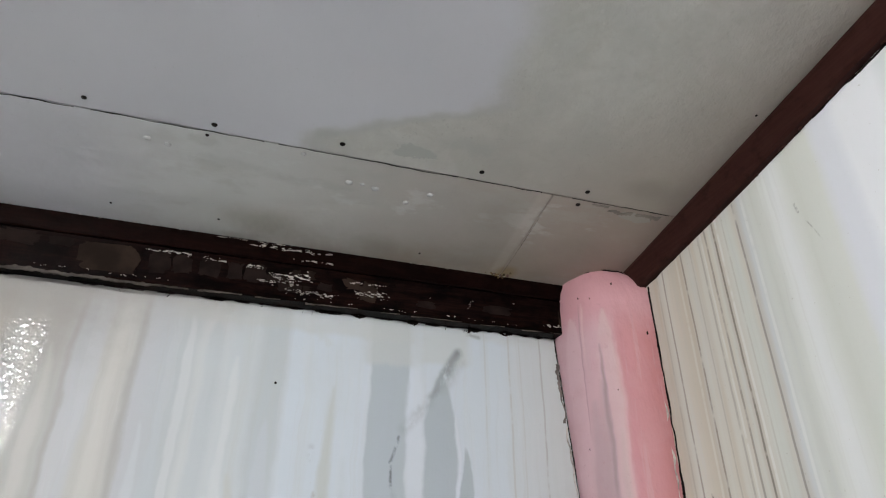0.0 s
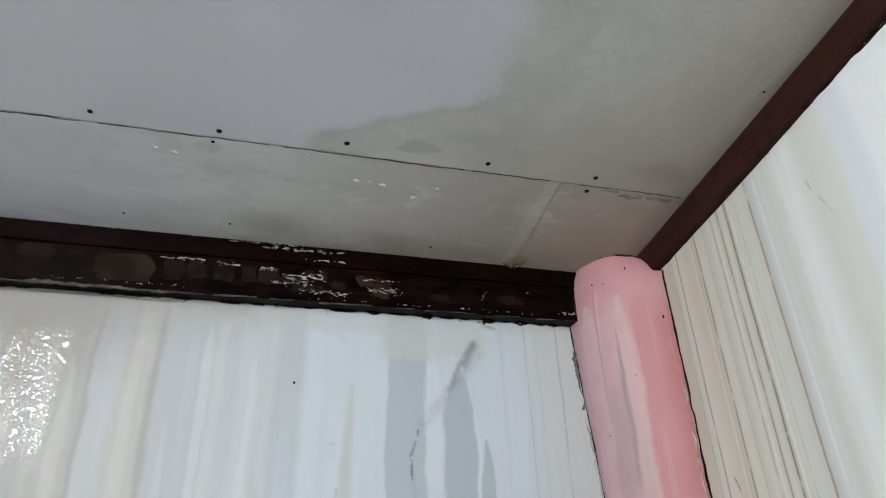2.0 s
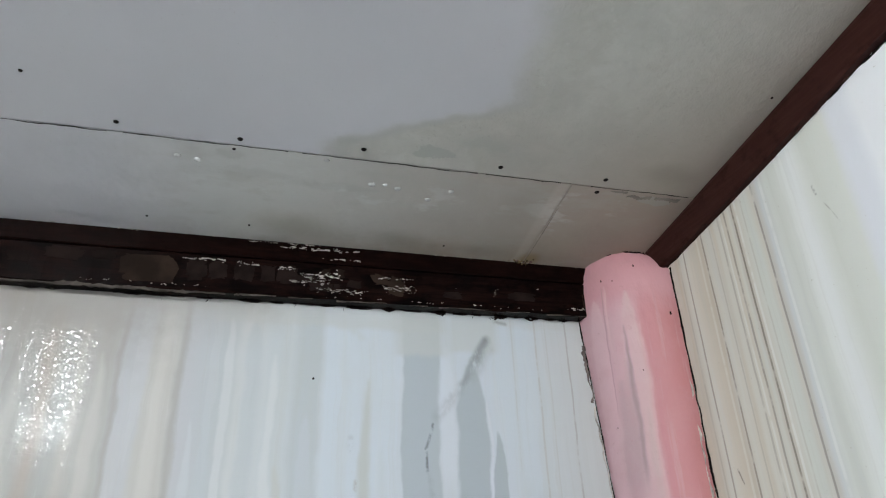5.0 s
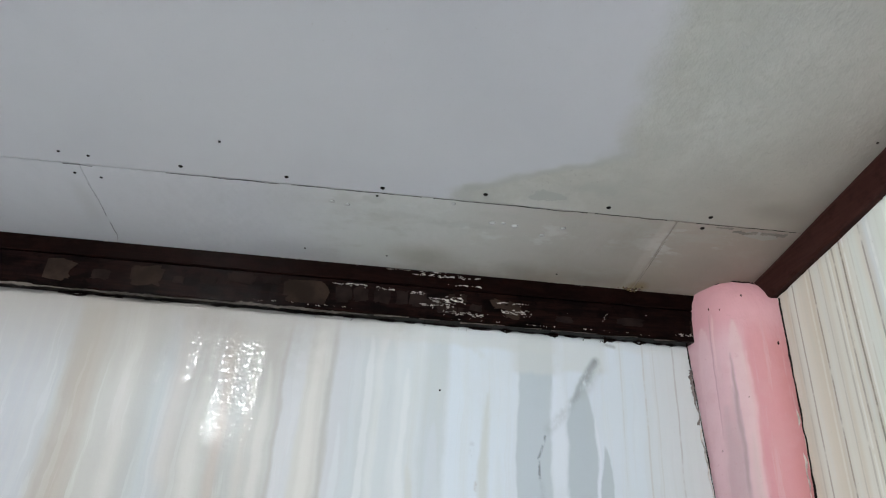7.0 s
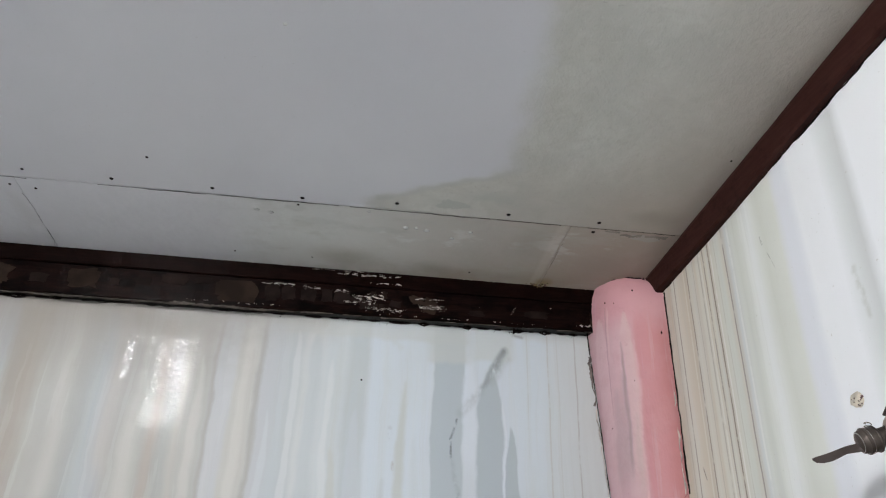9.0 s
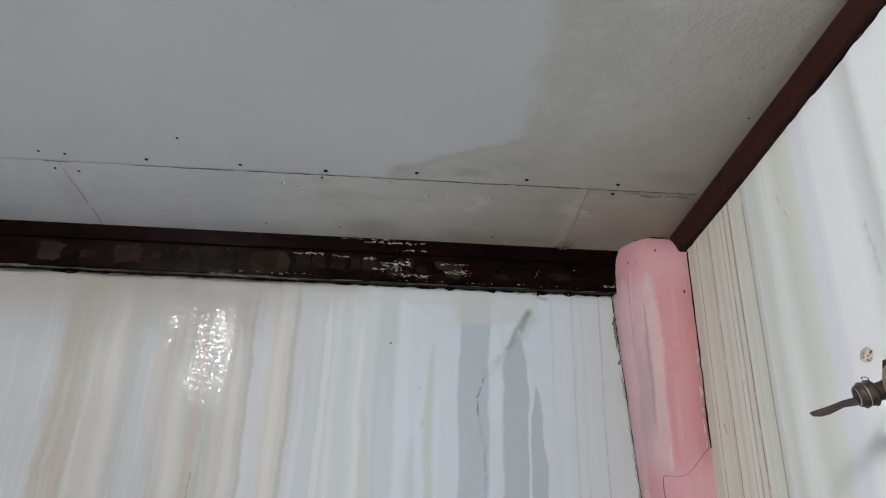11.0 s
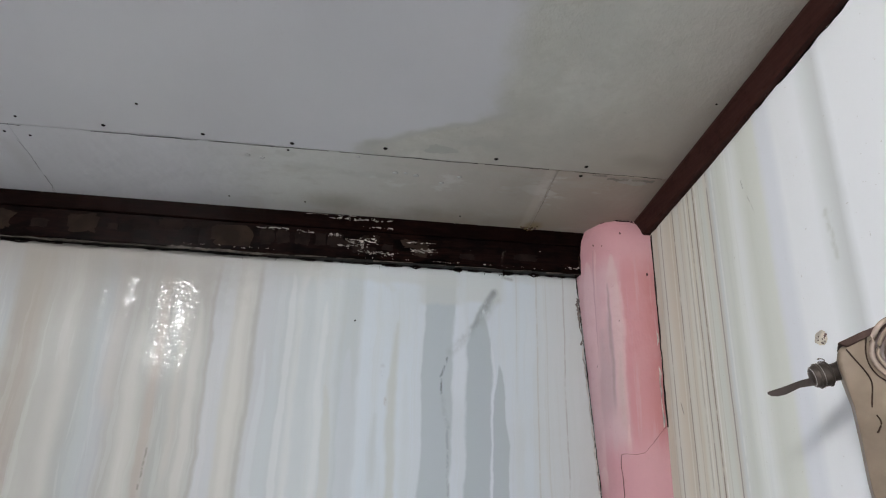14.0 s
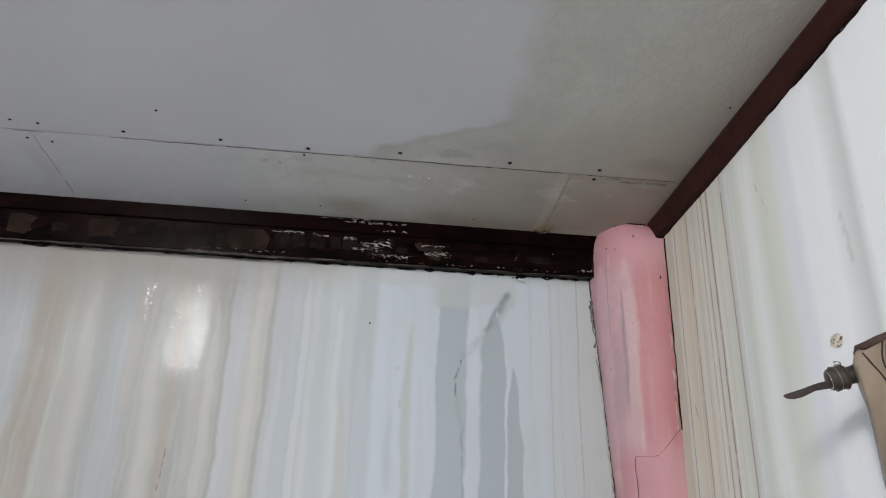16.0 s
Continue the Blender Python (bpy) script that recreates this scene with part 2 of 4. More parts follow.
pale_runs = [(0.115, 0.130, 0.026, 2.02, 1.25, 0.30, 0.004, (0.54, 0.585, 0.635), 0.6), (0.034, 0.030, 0.010, 2.16, 1.40, 0.10, 0.006, PALE, 0.6), (-0.225, -0.222, 0.012, 2.31, 1.30, 0.02, 0.008, (0.61, 0.61, 0.58), 0.5),
             (0.462, 0.470, 0.020, 2.20, 1.85, 0.10, 0.010, (0.65, 0.70, 0.76), 0.6), (-0.075, -0.08, 0.010, 2.25, 1.35, 0.10, 0.004, PALE, 0.5), (-0.145, -0.15, 0.012, 2.00, 1.30, 0.25, 0.004, BLUE, 0.6),
             (0.30, 0.302, 0.014, 1.95, 1.30, 0.30, 0.010, BLUE, 0.5), (0.66, 0.665, 0.020, 1.80, 1.30, 0.25, 0.015, BLUE, 0.4)]
smudges = [((0.580, 2.222), (0.545, 2.160), 0.020, (0.16, 0.17, 0.18), 0.75), ((0.552, 2.175), (0.512, 2.100), 0.017, (0.25, 0.27, 0.28), 0.65), ((0.575, 2.195), (0.535, 2.125), 0.034, (0.38, 0.41, 0.43), 0.55),
           ((0.510, 2.095), (0.440, 2.015), 0.024, (0.36, 0.39, 0.42), 0.5), ((0.428, 1.995), (0.409, 1.935), 0.0065, (0.14, 0.15, 0.16), 0.7), ((0.409, 1.935), (0.412, 1.88), 0.0055, (0.10, 0.11, 0.11), 0.8),
           ((0.412, 1.88), (0.433, 1.78), 0.012, (0.36, 0.39, 0.42), 0.5), ((0.433, 1.78), (0.440, 1.56), 0.008, (0.28, 0.30, 0.33), 0.6)]
# small spots, and wide soft bands that paint the dimmer top left under the beam
spots_and_dimming = [((-0.9, 2.275), (0.0, 2.280), 0.030, (0.45, 0.44, 0.40), 0.5), ((-1.3, 2.33), (-0.42, 2.33), 0.34, (0.30, 0.275, 0.255), 0.85), ((-0.42, 2.31), (-0.05, 2.30), 0.16, (0.42, 0.415, 0.40), 0.6), ((0.223, 1.960), (0.223, 1.930), 0.012, (0.50, 0.54, 0.59), 0.8), ((0.237, 1.860), (0.237, 1.842), 0.008, (0.46, 0.46, 0.46), 0.8),
         ((0.225, 2.225), (0.240, 2.212), 0.018, (0.56, 0.60, 0.61), 0.8), ((-0.441, 1.69), (-0.447, 1.58), 0.005, (0.22, 0.20, 0.18), 0.7), ((0.61, 2.277), (0.64, 2.272), 0.010, (0.20, 0.19, 0.17), 0.5)]
mat_north = wall_paint("streaked_white_enamel_north", 0, north_stops, -1.6, 1.06, beige_runs + grey_runs + pale_runs, smudges + spots_and_dimming,
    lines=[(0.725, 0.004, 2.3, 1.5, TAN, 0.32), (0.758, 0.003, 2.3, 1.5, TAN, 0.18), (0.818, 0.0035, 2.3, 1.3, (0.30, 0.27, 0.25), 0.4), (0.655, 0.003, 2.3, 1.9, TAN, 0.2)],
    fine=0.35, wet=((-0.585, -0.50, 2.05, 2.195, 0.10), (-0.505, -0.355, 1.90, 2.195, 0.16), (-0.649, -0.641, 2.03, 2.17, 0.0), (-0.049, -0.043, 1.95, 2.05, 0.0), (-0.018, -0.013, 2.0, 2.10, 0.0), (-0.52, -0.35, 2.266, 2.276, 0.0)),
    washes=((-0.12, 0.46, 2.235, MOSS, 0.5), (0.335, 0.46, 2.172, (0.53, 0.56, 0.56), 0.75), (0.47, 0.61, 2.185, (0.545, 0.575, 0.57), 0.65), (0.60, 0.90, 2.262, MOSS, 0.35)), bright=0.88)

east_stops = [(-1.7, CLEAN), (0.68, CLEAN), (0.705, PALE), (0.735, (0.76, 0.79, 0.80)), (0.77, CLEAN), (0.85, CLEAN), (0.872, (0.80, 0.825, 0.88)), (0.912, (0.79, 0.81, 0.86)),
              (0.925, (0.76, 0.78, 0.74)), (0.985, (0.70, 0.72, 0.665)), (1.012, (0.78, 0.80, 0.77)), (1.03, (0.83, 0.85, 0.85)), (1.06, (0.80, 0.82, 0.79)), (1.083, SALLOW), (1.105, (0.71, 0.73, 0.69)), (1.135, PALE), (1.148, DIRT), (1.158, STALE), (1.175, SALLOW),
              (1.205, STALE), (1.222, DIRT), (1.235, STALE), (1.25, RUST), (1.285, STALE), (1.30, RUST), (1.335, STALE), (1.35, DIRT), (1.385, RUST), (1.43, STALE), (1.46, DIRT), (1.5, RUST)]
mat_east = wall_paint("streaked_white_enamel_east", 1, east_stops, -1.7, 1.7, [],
    marks=[((0.996, 2.345), (0.993, 2.325), 0.004, (0.12, 0.12, 0.11), 0.9), ((0.982, 2.30), (0.960, 2.245), 0.0025, (0.25, 0.24, 0.21), 0.5),
           ((0.745, 2.16), (0.735, 2.06), 0.012, GREEN, 0.45), ((1.40, 1.85), (1.39, 1.82), 0.004, (0.2, 0.17, 0.14), 0.8)],
    lines=[(1.222, 0.0038, 2.45, 1.4, (0.16, 0.14, 0.12), 0.68), (1.25, 0.004, 2.45, 1.5, (0.20, 0.18, 0.15), 0.55), (1.148, 0.0038, 2.45, 1.4, (0.22, 0.20, 0.18), 0.62),
           (1.345, 0.0038, 2.42, 1.4, (0.18, 0.14, 0.11), 0.58), (1.275, 0.004, 2.42, 1.4, (0.25, 0.21, 0.17), 0.37), (1.425, 0.0038, 2.42, 1.3, (0.22, 0.17, 0.13), 0.55), (1.45, 0.004, 2.4, 1.3, TAN, 0.37),
           (1.21, 0.0045, 2.45, 1.5, (0.82, 0.82, 0.80), 0.6), (1.265, 0.004, 2.45, 1.5, (0.80, 0.80, 0.77), 0.55), (1.365, 0.005, 2.42, 1.5, (0.76, 0.74, 0.68), 0.5), (1.12, 0.005, 2.45, 1.5, (0.82, 0.83, 0.81), 0.55), (1.31, 0.003, 2.42, 1.3, TAN, 0.37), (1.19, 0.003, 2.42, 1.3, BEIGE, 0.37)],
    fine=0.35, wet=(), clean_to=0.93)


def ceiling_paint():
    g = Nodes("stained_white_ceiling_board")
    x, y, z = g.axes()
    base = g.mix(g.step(g.noise(1.6, 3), 0.35, 0.7), (0.53, 0.54, 0.57), (0.565, 0.575, 0.60))
    # old water stain that fills the side by the east wall
    ragged = g.math("ADD", g.math("MULTIPLY", g.math("SUBTRACT", g.noise(3.2, 5, 0.6), 0.5), 0.16), g.math("MULTIPLY", g.math("SUBTRACT", g.noise(14, 4), 0.5), 0.05))
    edge = g.math("ADD", x, ragged)
    # the stain's edge swings towards the room's middle close to the joint
    swing = g.math("MULTIPLY", g.step(y, 1.08, 1.30), 0.34)
    back = g.math("MULTIPLY", g.step(y, 0.2, 1.0), 0.06)
    d = g.math("SUBTRACT", g.math("ADD", edge, g.math("SUBTRACT", swing, back)), 0.385)
    inside = g.step(d, -0.045, 0.05)
    tide = g.mul(g.band(d, 0.0, 0.035, 0.022), g.step(y, 0.95, 1.15))
    stain = g.mix(g.step(g.noise(5.5, 5, 0.65), 0.38, 0.66), (0.455, 0.46, 0.425), (0.525, 0.53, 0.49))
    stain = g.mix(g.math("MULTIPLY", g.step(g.noise(11, 5, 0.6, None, 0.6), 0.48, 0.68), 0.45), stain, (0.42, 0.42, 0.375))
    stain = g.mix(g.math("MULTIPLY", g.step(g.noise(38, 4, 0.7), 0.50, 0.72), 0.30), stain, (0.40, 0.40, 0.36))
    strip = g.step(g.math("ADD", y, g.math("MULTIPLY", x, 0.008)), 1.3145, 1.3170)
    stain = g.mix(g.math("MULTIPLY", g.mul(g.step(g.noise(95, 3, 0.65, None, 1.2), 0.60, 0.68), g.step(g.noise(4.0, 3), 0.46, 0.60)), 0.50), stain, (0.32, 0.32, 0.29))
    stain = g.mix(g.math("MULTIPLY", g.step(g.noise(70, 3, 0.6), 0.64, 0.72), 0.25), stain, (0.60, 0.60, 0.57))
    stain = g.mix(g.mul(g.step(y, 0.95, 1.30), g.step(g.math("ADD", x, ragged), 0.25, 0.6), 0.55), stain, (0.385, 0.37, 0.325))
    c = g.mix(inside, base, stain)
    c = g.mix(g.mul(tide, 0.6), c, (0.405, 0.415, 0.395))
    # strip of board beside the beam: dull, brown by the corner, with pale and green blots
    warm = g.mix(g.step(x, -0.2, 0.75), (0.545, 0.56, 0.54), (0.37, 0.335, 0.29))
    blot = g.noise(6.5, 5, 0.6, g.scaled(1, 2.2, 1))
    warm = g.mix(g.math("MULTIPLY", g.step(blot, 0.50, 0.66), 0.5), warm, (0.42, 0.42, 0.385))
    warm = g.mix(g.mul(g.step(g.noise(8.5, 4, 0.6, g.scaled(0.8, 1.6, 1)), 0.55, 0.66), g.band(y, 1.33, 1.50, 0.03), g.step(x, -0.35, -0.1), 0.4), warm, (0.61, 0.64, 0.62))
    c = g.mix(strip, c, g.mix(g.step(x, -0.45, -0.05), base, warm))
    # browning along the east edge and in the corner
    c = g.mix(g.mul(g.step(g.math("ADD", x, g.math("MULTIPLY", ragged, 0.9)), 0.60, 1.02), 0.6), c, (0.36, 0.305, 0.255))
    c = g.mix(g.mul(g.step(g.math("ADD", y, g.math("MULTIPLY", ragged, 0.5)), 1.46, 1.64), g.step(x, -0.25, 0.5), g.step(g.noise(5.0, 4, 0.6), 0.36, 0.6), 0.75), c, (0.33, 0.29, 0.23))
    # grey damp blots beside the joint
    fray = g.math("SUBTRACT", g.noise(22, 5, 0.65), 0.5)
    for bx, by, rx, ry, k in ((0.325, 1.265, 0.055, 0.022, 0.75), (0.45, 1.22, 0.10, 0.03, 0.4), (0.14, 1.262, 0.05, 0.018, 0.35), (-0.10, 1.345, 0.035, 0.022, 0.4), (0.93, 1.335, 0.05, 0.016, 0.6), (-0.06, 1.40, 0.12, 0.022, 0.3), (0.13, 1.415, 0.13, 0.022, 0.35)):
        ex = g.math("DIVIDE", g.math("SUBTRACT", g.math("ADD", x, g.math("MULTIPLY", fray, rx * 2.2)), bx), rx)
        ey = g.math("DIVIDE", g.math("SUBTRACT", g.math("ADD", y, g.math("MULTIPLY", fray, ry * 2.2)), by), ry)
        r = g.math("SQRT", g.math("ADD", g.mul(ex, ex), g.mul(ey, ey)))
        c = g.mix(g.mul(g.math("SUBTRACT", 1.0, g.step(r, 0.85 if k > 0.5 else 0.35, 1.05)), k), c, (0.37, 0.38, 0.355))
    smear = g.mul(g.band(g.math("ADD", x, g.math("MULTIPLY", ragged, 0.2)), -0.885, -0.842, 0.018), g.band(y, 1.40, 1.56, 0.05), 0.35)
    c = g.mix(smear, c, (0.40, 0.40, 0.40))
    # soft dark blots; the one at 0.59, 1.43 paints the ridge's shading
    for bx, by, rx, ry in ((0.05, 1.58, 0.12, 0.07), (0.33, 1.60, 0.09, 0.05), (0.59, 1.43, 0.08, 0.12), (0.55, 1.62, 0.10, 0.04), (0.86, 1.50, 0.10, 0.10), (0.92, 1.24, 0.10, 0.05)):
        ex = g.math("DIVIDE", g.math("SUBTRACT", g.math("ADD", x, g.math("MULTIPLY", ragged, 0.6)), bx), rx)
        ey = g.math("DIVIDE", g.math("SUBTRACT", g.math("ADD", y, g.math("MULTIPLY", ragged, 0.4)), by), ry)
        r = g.math("SQRT", g.math("ADD", g.mul(ex, ex), g.mul(ey, ey)))
        c = g.mix(g.mul(g.math("SUBTRACT", 1.0, g.step(r, 0.1, 1.1)), 0.65), c, (0.30, 0.28, 0.235))
    # pale ridge beside the short joint and grey shade past it, in colour only
    c = g.mix(g.mul(g.band(x, 0.655, 0.684, 0.008), strip, 0.22), c, (0.58, 0.55, 0.50))
    c = g.mix(g.mul(g.band(x, 0.40, 0.645, 0.05), g.band(g.math("ADD", y, ragged), 1.34, 1.58, 0.05), 0.35), c, (0.37, 0.36, 0.33))
    # rust at the corner of the short boards
    rr = g.math("SQRT", g.math("ADD", g.math("POWER", g.math("SUBTRACT", x, 0.70), 2.0), g.math("POWER", g.math("SUBTRACT", y, 1.635), 2.0)))
    c = g.mix(g.mul(g.math("SUBTRACT", 1.0, g.step(g.math("ADD", rr, g.math("MULTIPLY", ragged, 0.25)), 0.008, 0.04)), 0.7), c, (0.26, 0.20, 0.09))
    c = g.mix(g.math("MULTIPLY", g.step(g.noise(210, 2), 0.70, 0.76), 0.35), c, (0.30, 0.29, 0.26))
    # blistered paint inside the stain, smooth board outside it
    blister = g.mul(g.noise(1.0, 4, 0.68, g.scaled(58, 58, 58), 0.15), inside, g.step(y, 1.30, 0.85))
    n = g.bump(g.noise(300, 2), 0.12, 0.001, g.bump(blister, 0.55, 0.008, g.bump(g.math("MULTIPLY", g.noise(9, 3), strip), 0.35, 0.02, g.bump(g.noise(3.0, 3), 0.25, 0.02))))
    return g.done(c, g.math("ADD", 0.38, g.math("MULTIPLY", inside, 0.25)), n)


mat_ceiling = ceiling_paint()


def wood_paint(name, colour, warm, rough, gloss=0.06, relief=0.5, black=0.0):
    g = Nodes(name)
    grain = g.noise(1.0, 4, 0.6, g.scaled(9, 9, 120))
    c = g.mix(g.step(grain, 0.35, 0.7), colour, warm)
    c = g.mix(g.math("MULTIPLY", g.step(g.noise(24, 4, 0.65), 0.5, 0.72), 0.6), c, tuple(v * 0.4 for v in colour))
    # sooty blotches at two sizes
    soot = g.math("MAXIMUM", g.step(g.noise(1.0, 4, 0.6, g.scaled(9, 9, 26)), 0.46, 0.60), g.step(g.noise(1.0, 4, 0.65, g.scaled(34, 34, 50)), 0.56, 0.66))
    c = g.mix(g.math("MULTIPLY", soot, black), c, (0.0012, 0.0009, 0.0009))
    g.bsdf.inputs["Specular IOR Level"].default_value = gloss
    return g.done(c, g.math("ADD", rough, g.math("MULTIPLY", g.noise(30, 3), 0.14)), g.bump(g.noise(70, 4), relief, 0.003, g.bump(grain, relief * 0.6, 0.002)))


mat_trim = wood_paint("dark_brown_gloss_paint", (0.005, 0.0022, 0.0018), (0.009, 0.0034, 0.0028), 0.16, 0.025, 0.18, 0.5)
mat_board = wood_paint("blackened_brown_paint", (0.004, 0.002, 0.002), (0.011, 0.0045, 0.0035), 0.16, 0.025, 0.18, 0.85)
mat_trim_east = wood_paint("worn_brown_paint", (0.034, 0.013, 0.011), (0.044, 0.018, 0.0145), 0.42, 0.05, 0.2)
mat_patch = plain("bare_brown_wood", (0.021, 0.014, 0.0108), 0.75, 0.4, 90, relief=0.12)
mat_patch_grey = plain("grey_bare_wood", (0.0115, 0.0075, 0.0065), 0.75, 0.5, 120, relief=0.12)
mat_chip = plain("white_paint_chip", (0.43, 0.40, 0.365), 0.5, 0.5, 200)
mat_mortar = plain("grey_filler", (0.080, 0.069, 0.062), 0.7, 0.55, 120)
mat_crack_shade = plain("black_crack_and_shade", (0.012, 0.009, 0.008), 0.8, 0.4, 150)
mat_red_crack = plain("dark_red_crack", (0.050, 0.022, 0.022), 0.8, 0.4, 150)
mat_dark = plain("dark_gap", (0.03, 0.028, 0.026), 0.9)
# unseen floor and unseen walls, kept dark so that little light bounces
mat_concrete = plain("grey_concrete", (0.20, 0.195, 0.19), 0.8, 0.2, 20)
mat_dull_wall = plain("dark_unseen_wall", (0.19, 0.185, 0.175), 0.7, 0.15, 12)
mat_socket = plain("white_plastic", (0.70, 0.70, 0.68), 0.4, 0.06, 40)
mat_nail = plain("rusted_nail", (0.012, 0.010, 0.009), 0.6, 0.4, 400)
mat_filler = plain("crumbled_plaster", (0.72, 0.66, 0.57), 0.9, 0.25, 300, relief=0.8)
mat_steel = plain("dull_grey_metal", (0.072, 0.060, 0.053), 0.28, 0.3, 120, 0.35)
mat_chrome = plain("worn_bright_metal", (0.62, 0.60, 0.57), 0.22, 0.15, 120, 1.0)
mat_blade = plain("dark_grey_blade", (0.078, 0.064, 0.06), 0.5, 0.3, 60, 0.2)
mat_beige = plain("dusty_beige_plastic", (0.29, 0.225, 0.17), 0.42, 0.28, 40)
mat_torn = plain("torn_brown_paper", (0.15, 0.125, 0.115), 0.8, 0.4, 120)
mat_pale_filler = plain("pale_joint_filler", (0.40, 0.365, 0.315), 0.8, 0.2, 90)
mat_cord = plain("grimy_cream_cord", (0.40, 0.305, 0.25), 0.16, 0.35, 90)
mat_maroon = plain("brown_grime", (0.13, 0.075, 0.066), 0.4, 0.35, 90)
mat_cap = plain("dark_brown_grime", (0.070, 0.044, 0.038), 0.5, 0.5, 90)
mat_wire = plain("dark_wire", (0.055, 0.036, 0.028), 0.5, 0.3, 200)


def pink_paint():
    g = Nodes("pink_pillar_paint")
    x, y, z = g.axes()
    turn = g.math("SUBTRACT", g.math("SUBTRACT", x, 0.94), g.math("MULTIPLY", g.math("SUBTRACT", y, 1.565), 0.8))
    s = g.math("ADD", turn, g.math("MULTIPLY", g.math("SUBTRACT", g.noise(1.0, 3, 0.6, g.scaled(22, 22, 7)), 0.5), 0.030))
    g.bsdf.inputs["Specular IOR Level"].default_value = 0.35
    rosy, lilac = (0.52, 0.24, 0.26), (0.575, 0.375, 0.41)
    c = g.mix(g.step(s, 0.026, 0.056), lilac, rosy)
    # far right darkened further: the round pillar's shading, put into its paint
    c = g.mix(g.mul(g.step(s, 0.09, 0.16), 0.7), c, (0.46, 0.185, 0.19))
    # the washed streaks begin below the head and end above the crack
    washed = g.band(g.math("ADD", z, g.math("MULTIPLY", g.math("SUBTRACT", s, turn), 3.0)), 1.74, 2.30, 0.05)
    c = g.mix(g.math("SUBTRACT", 1.0, washed), c, (0.565, 0.30, 0.33))
    streak = g.noise(1.0, 4, 0.6, g.scaled(42, 42, 2.2))
    c = g.mix(g.mul(g.step(streak, 0.52, 0.62), washed, 0.35), c, (0.55, 0.37, 0.40))
    for run in ((-0.105, -0.110, 0.030, 2.33, 1.66, 0.10, 0.006, (0.655, 0.455, 0.49), 0.55), (0.012, -0.006, 0.032, 2.335, 1.76, 0.14, 0.007, (0.59, 0.42, 0.44), 0.65), (-0.050, -0.058, 0.026, 2.10, 1.82, 0.15, 0.018, (0.43, 0.325, 0.34), 0.60),
                (0.044, 0.034, 0.004, 2.24, 1.76, 0.05, 0.005, (0.64, 0.44, 0.455), 0.40), (-0.011, -0.017, 0.006, 2.24, 1.86, 0.12, 0.006, (0.26, 0.20, 0.205), 0.70), (-0.020, -0.026, 0.016, 2.15, 1.84, 0.15, 0.014, (0.42, 0.31, 0.32), 0.55)):
        c = g.run(c, s, z, *run)
    for run in ((-0.072, -0.080, 0.0022, 2.36, 2.03, 0.04, 0.003, (0.40, 0.25, 0.27), 0.75), (-0.062, -0.066, 0.004, 2.36, 2.20, 0.04, 0.004, (0.68, 0.48, 0.49), 0.5), (-0.10, -0.10, 0.022, 1.68, 1.62, 0.02, 0.006, (0.66, 0.47, 0.48), 0.6),
                (0.020, 0.014, 0.010, 2.02, 1.80, 0.10, 0.010, (0.48, 0.38, 0.36), 0.40), (0.036, 0.032, 0.007, 1.80, 1.745, 0.05, 0.004, (0.70, 0.49, 0.50), 0.6)):
        c = g.run(c, s, z, *run)
    c = g.mix(g.math("MULTIPLY", g.step(g.noise(80, 3), 0.64, 0.74), 0.30), c, (0.42, 0.24, 0.25))
    c = g.mix(g.math("MULTIPLY", g.step(g.noise(11, 5, 0.6), 0.46, 0.70), 0.30), c, (0.52, 0.29, 0.31))
    n = g.bump(g.noise(120, 3), 0.18, 0.0015, g.bump(g.noise(1.0, 4, 0.6, g.scaled(22, 22, 9)), 0.55, 0.010))
    return g.done(c, g.math("ADD", 0.50, g.math("MULTIPLY", g.noise(18, 3), 0.2)), n)


mat_pink = pink_paint()
g_drop = Nodes("water")
g_drop.bsdf.inputs["Transmission Weight"].default_value = 0.35
g_drop.bsdf.inputs["IOR"].default_value = 1.33
mat_water = g_drop.done((0.80, 0.82, 0.81), 0.05)
g_glow = Nodes("lamp_glow")
g_glow.bsdf.inputs["Emission Color"].default_value = (1.0, 0.995, 0.995, 1)
g_glow.bsdf.inputs["Emission Strength"].default_value = BULB
mat_glow = g_glow.done((0.8, 0.8, 0.8), 0.3)


# ---- mesh tools ----
def to_mesh(name, bm, material, smooth=False):
    bmesh.ops.recalc_face_normals(bm, faces=bm.faces)
    me = bpy.data.meshes.new(name)
    bm.to_mesh(me)
    bm.free()
    me.materials.append(material)
    if smooth:
        me.polygons.foreach_set("use_smooth", [True] * len(me.polygons))
    return me


def part(name, bm, material, parent=None, label="", smooth=False):
    ob = new(name, to_mesh(name, bm, material, smooth))
    ob.parent = parent
    if label:
        ob["label"] = label
    return ob


def slab(bm, lo, hi, bevel=0.0, slope=0.0, y0=0.0):
    """A block; with a slope its heights fall by slope for each metre past y0."""
    made = bmesh.ops.create_cube(bm, size=1)["verts"]
    for v in made:
        v.co = Vector([(l + h) / 2 + c * (h - l) for l, h, c in zip(lo, hi, v.co)])
        v.co.z -= slope * (v.co.y - y0)
    if bevel:
        edges = list({e for v in made for e in v.link_edges})
        bmesh.ops.bevel(bm, geom=edges, offset=bevel, segments=2, affect="EDGES", profile=0.5)
    return bm


def block(lo, hi, bevel=0.0):
    return slab(bmesh.new(), lo, hi, bevel)


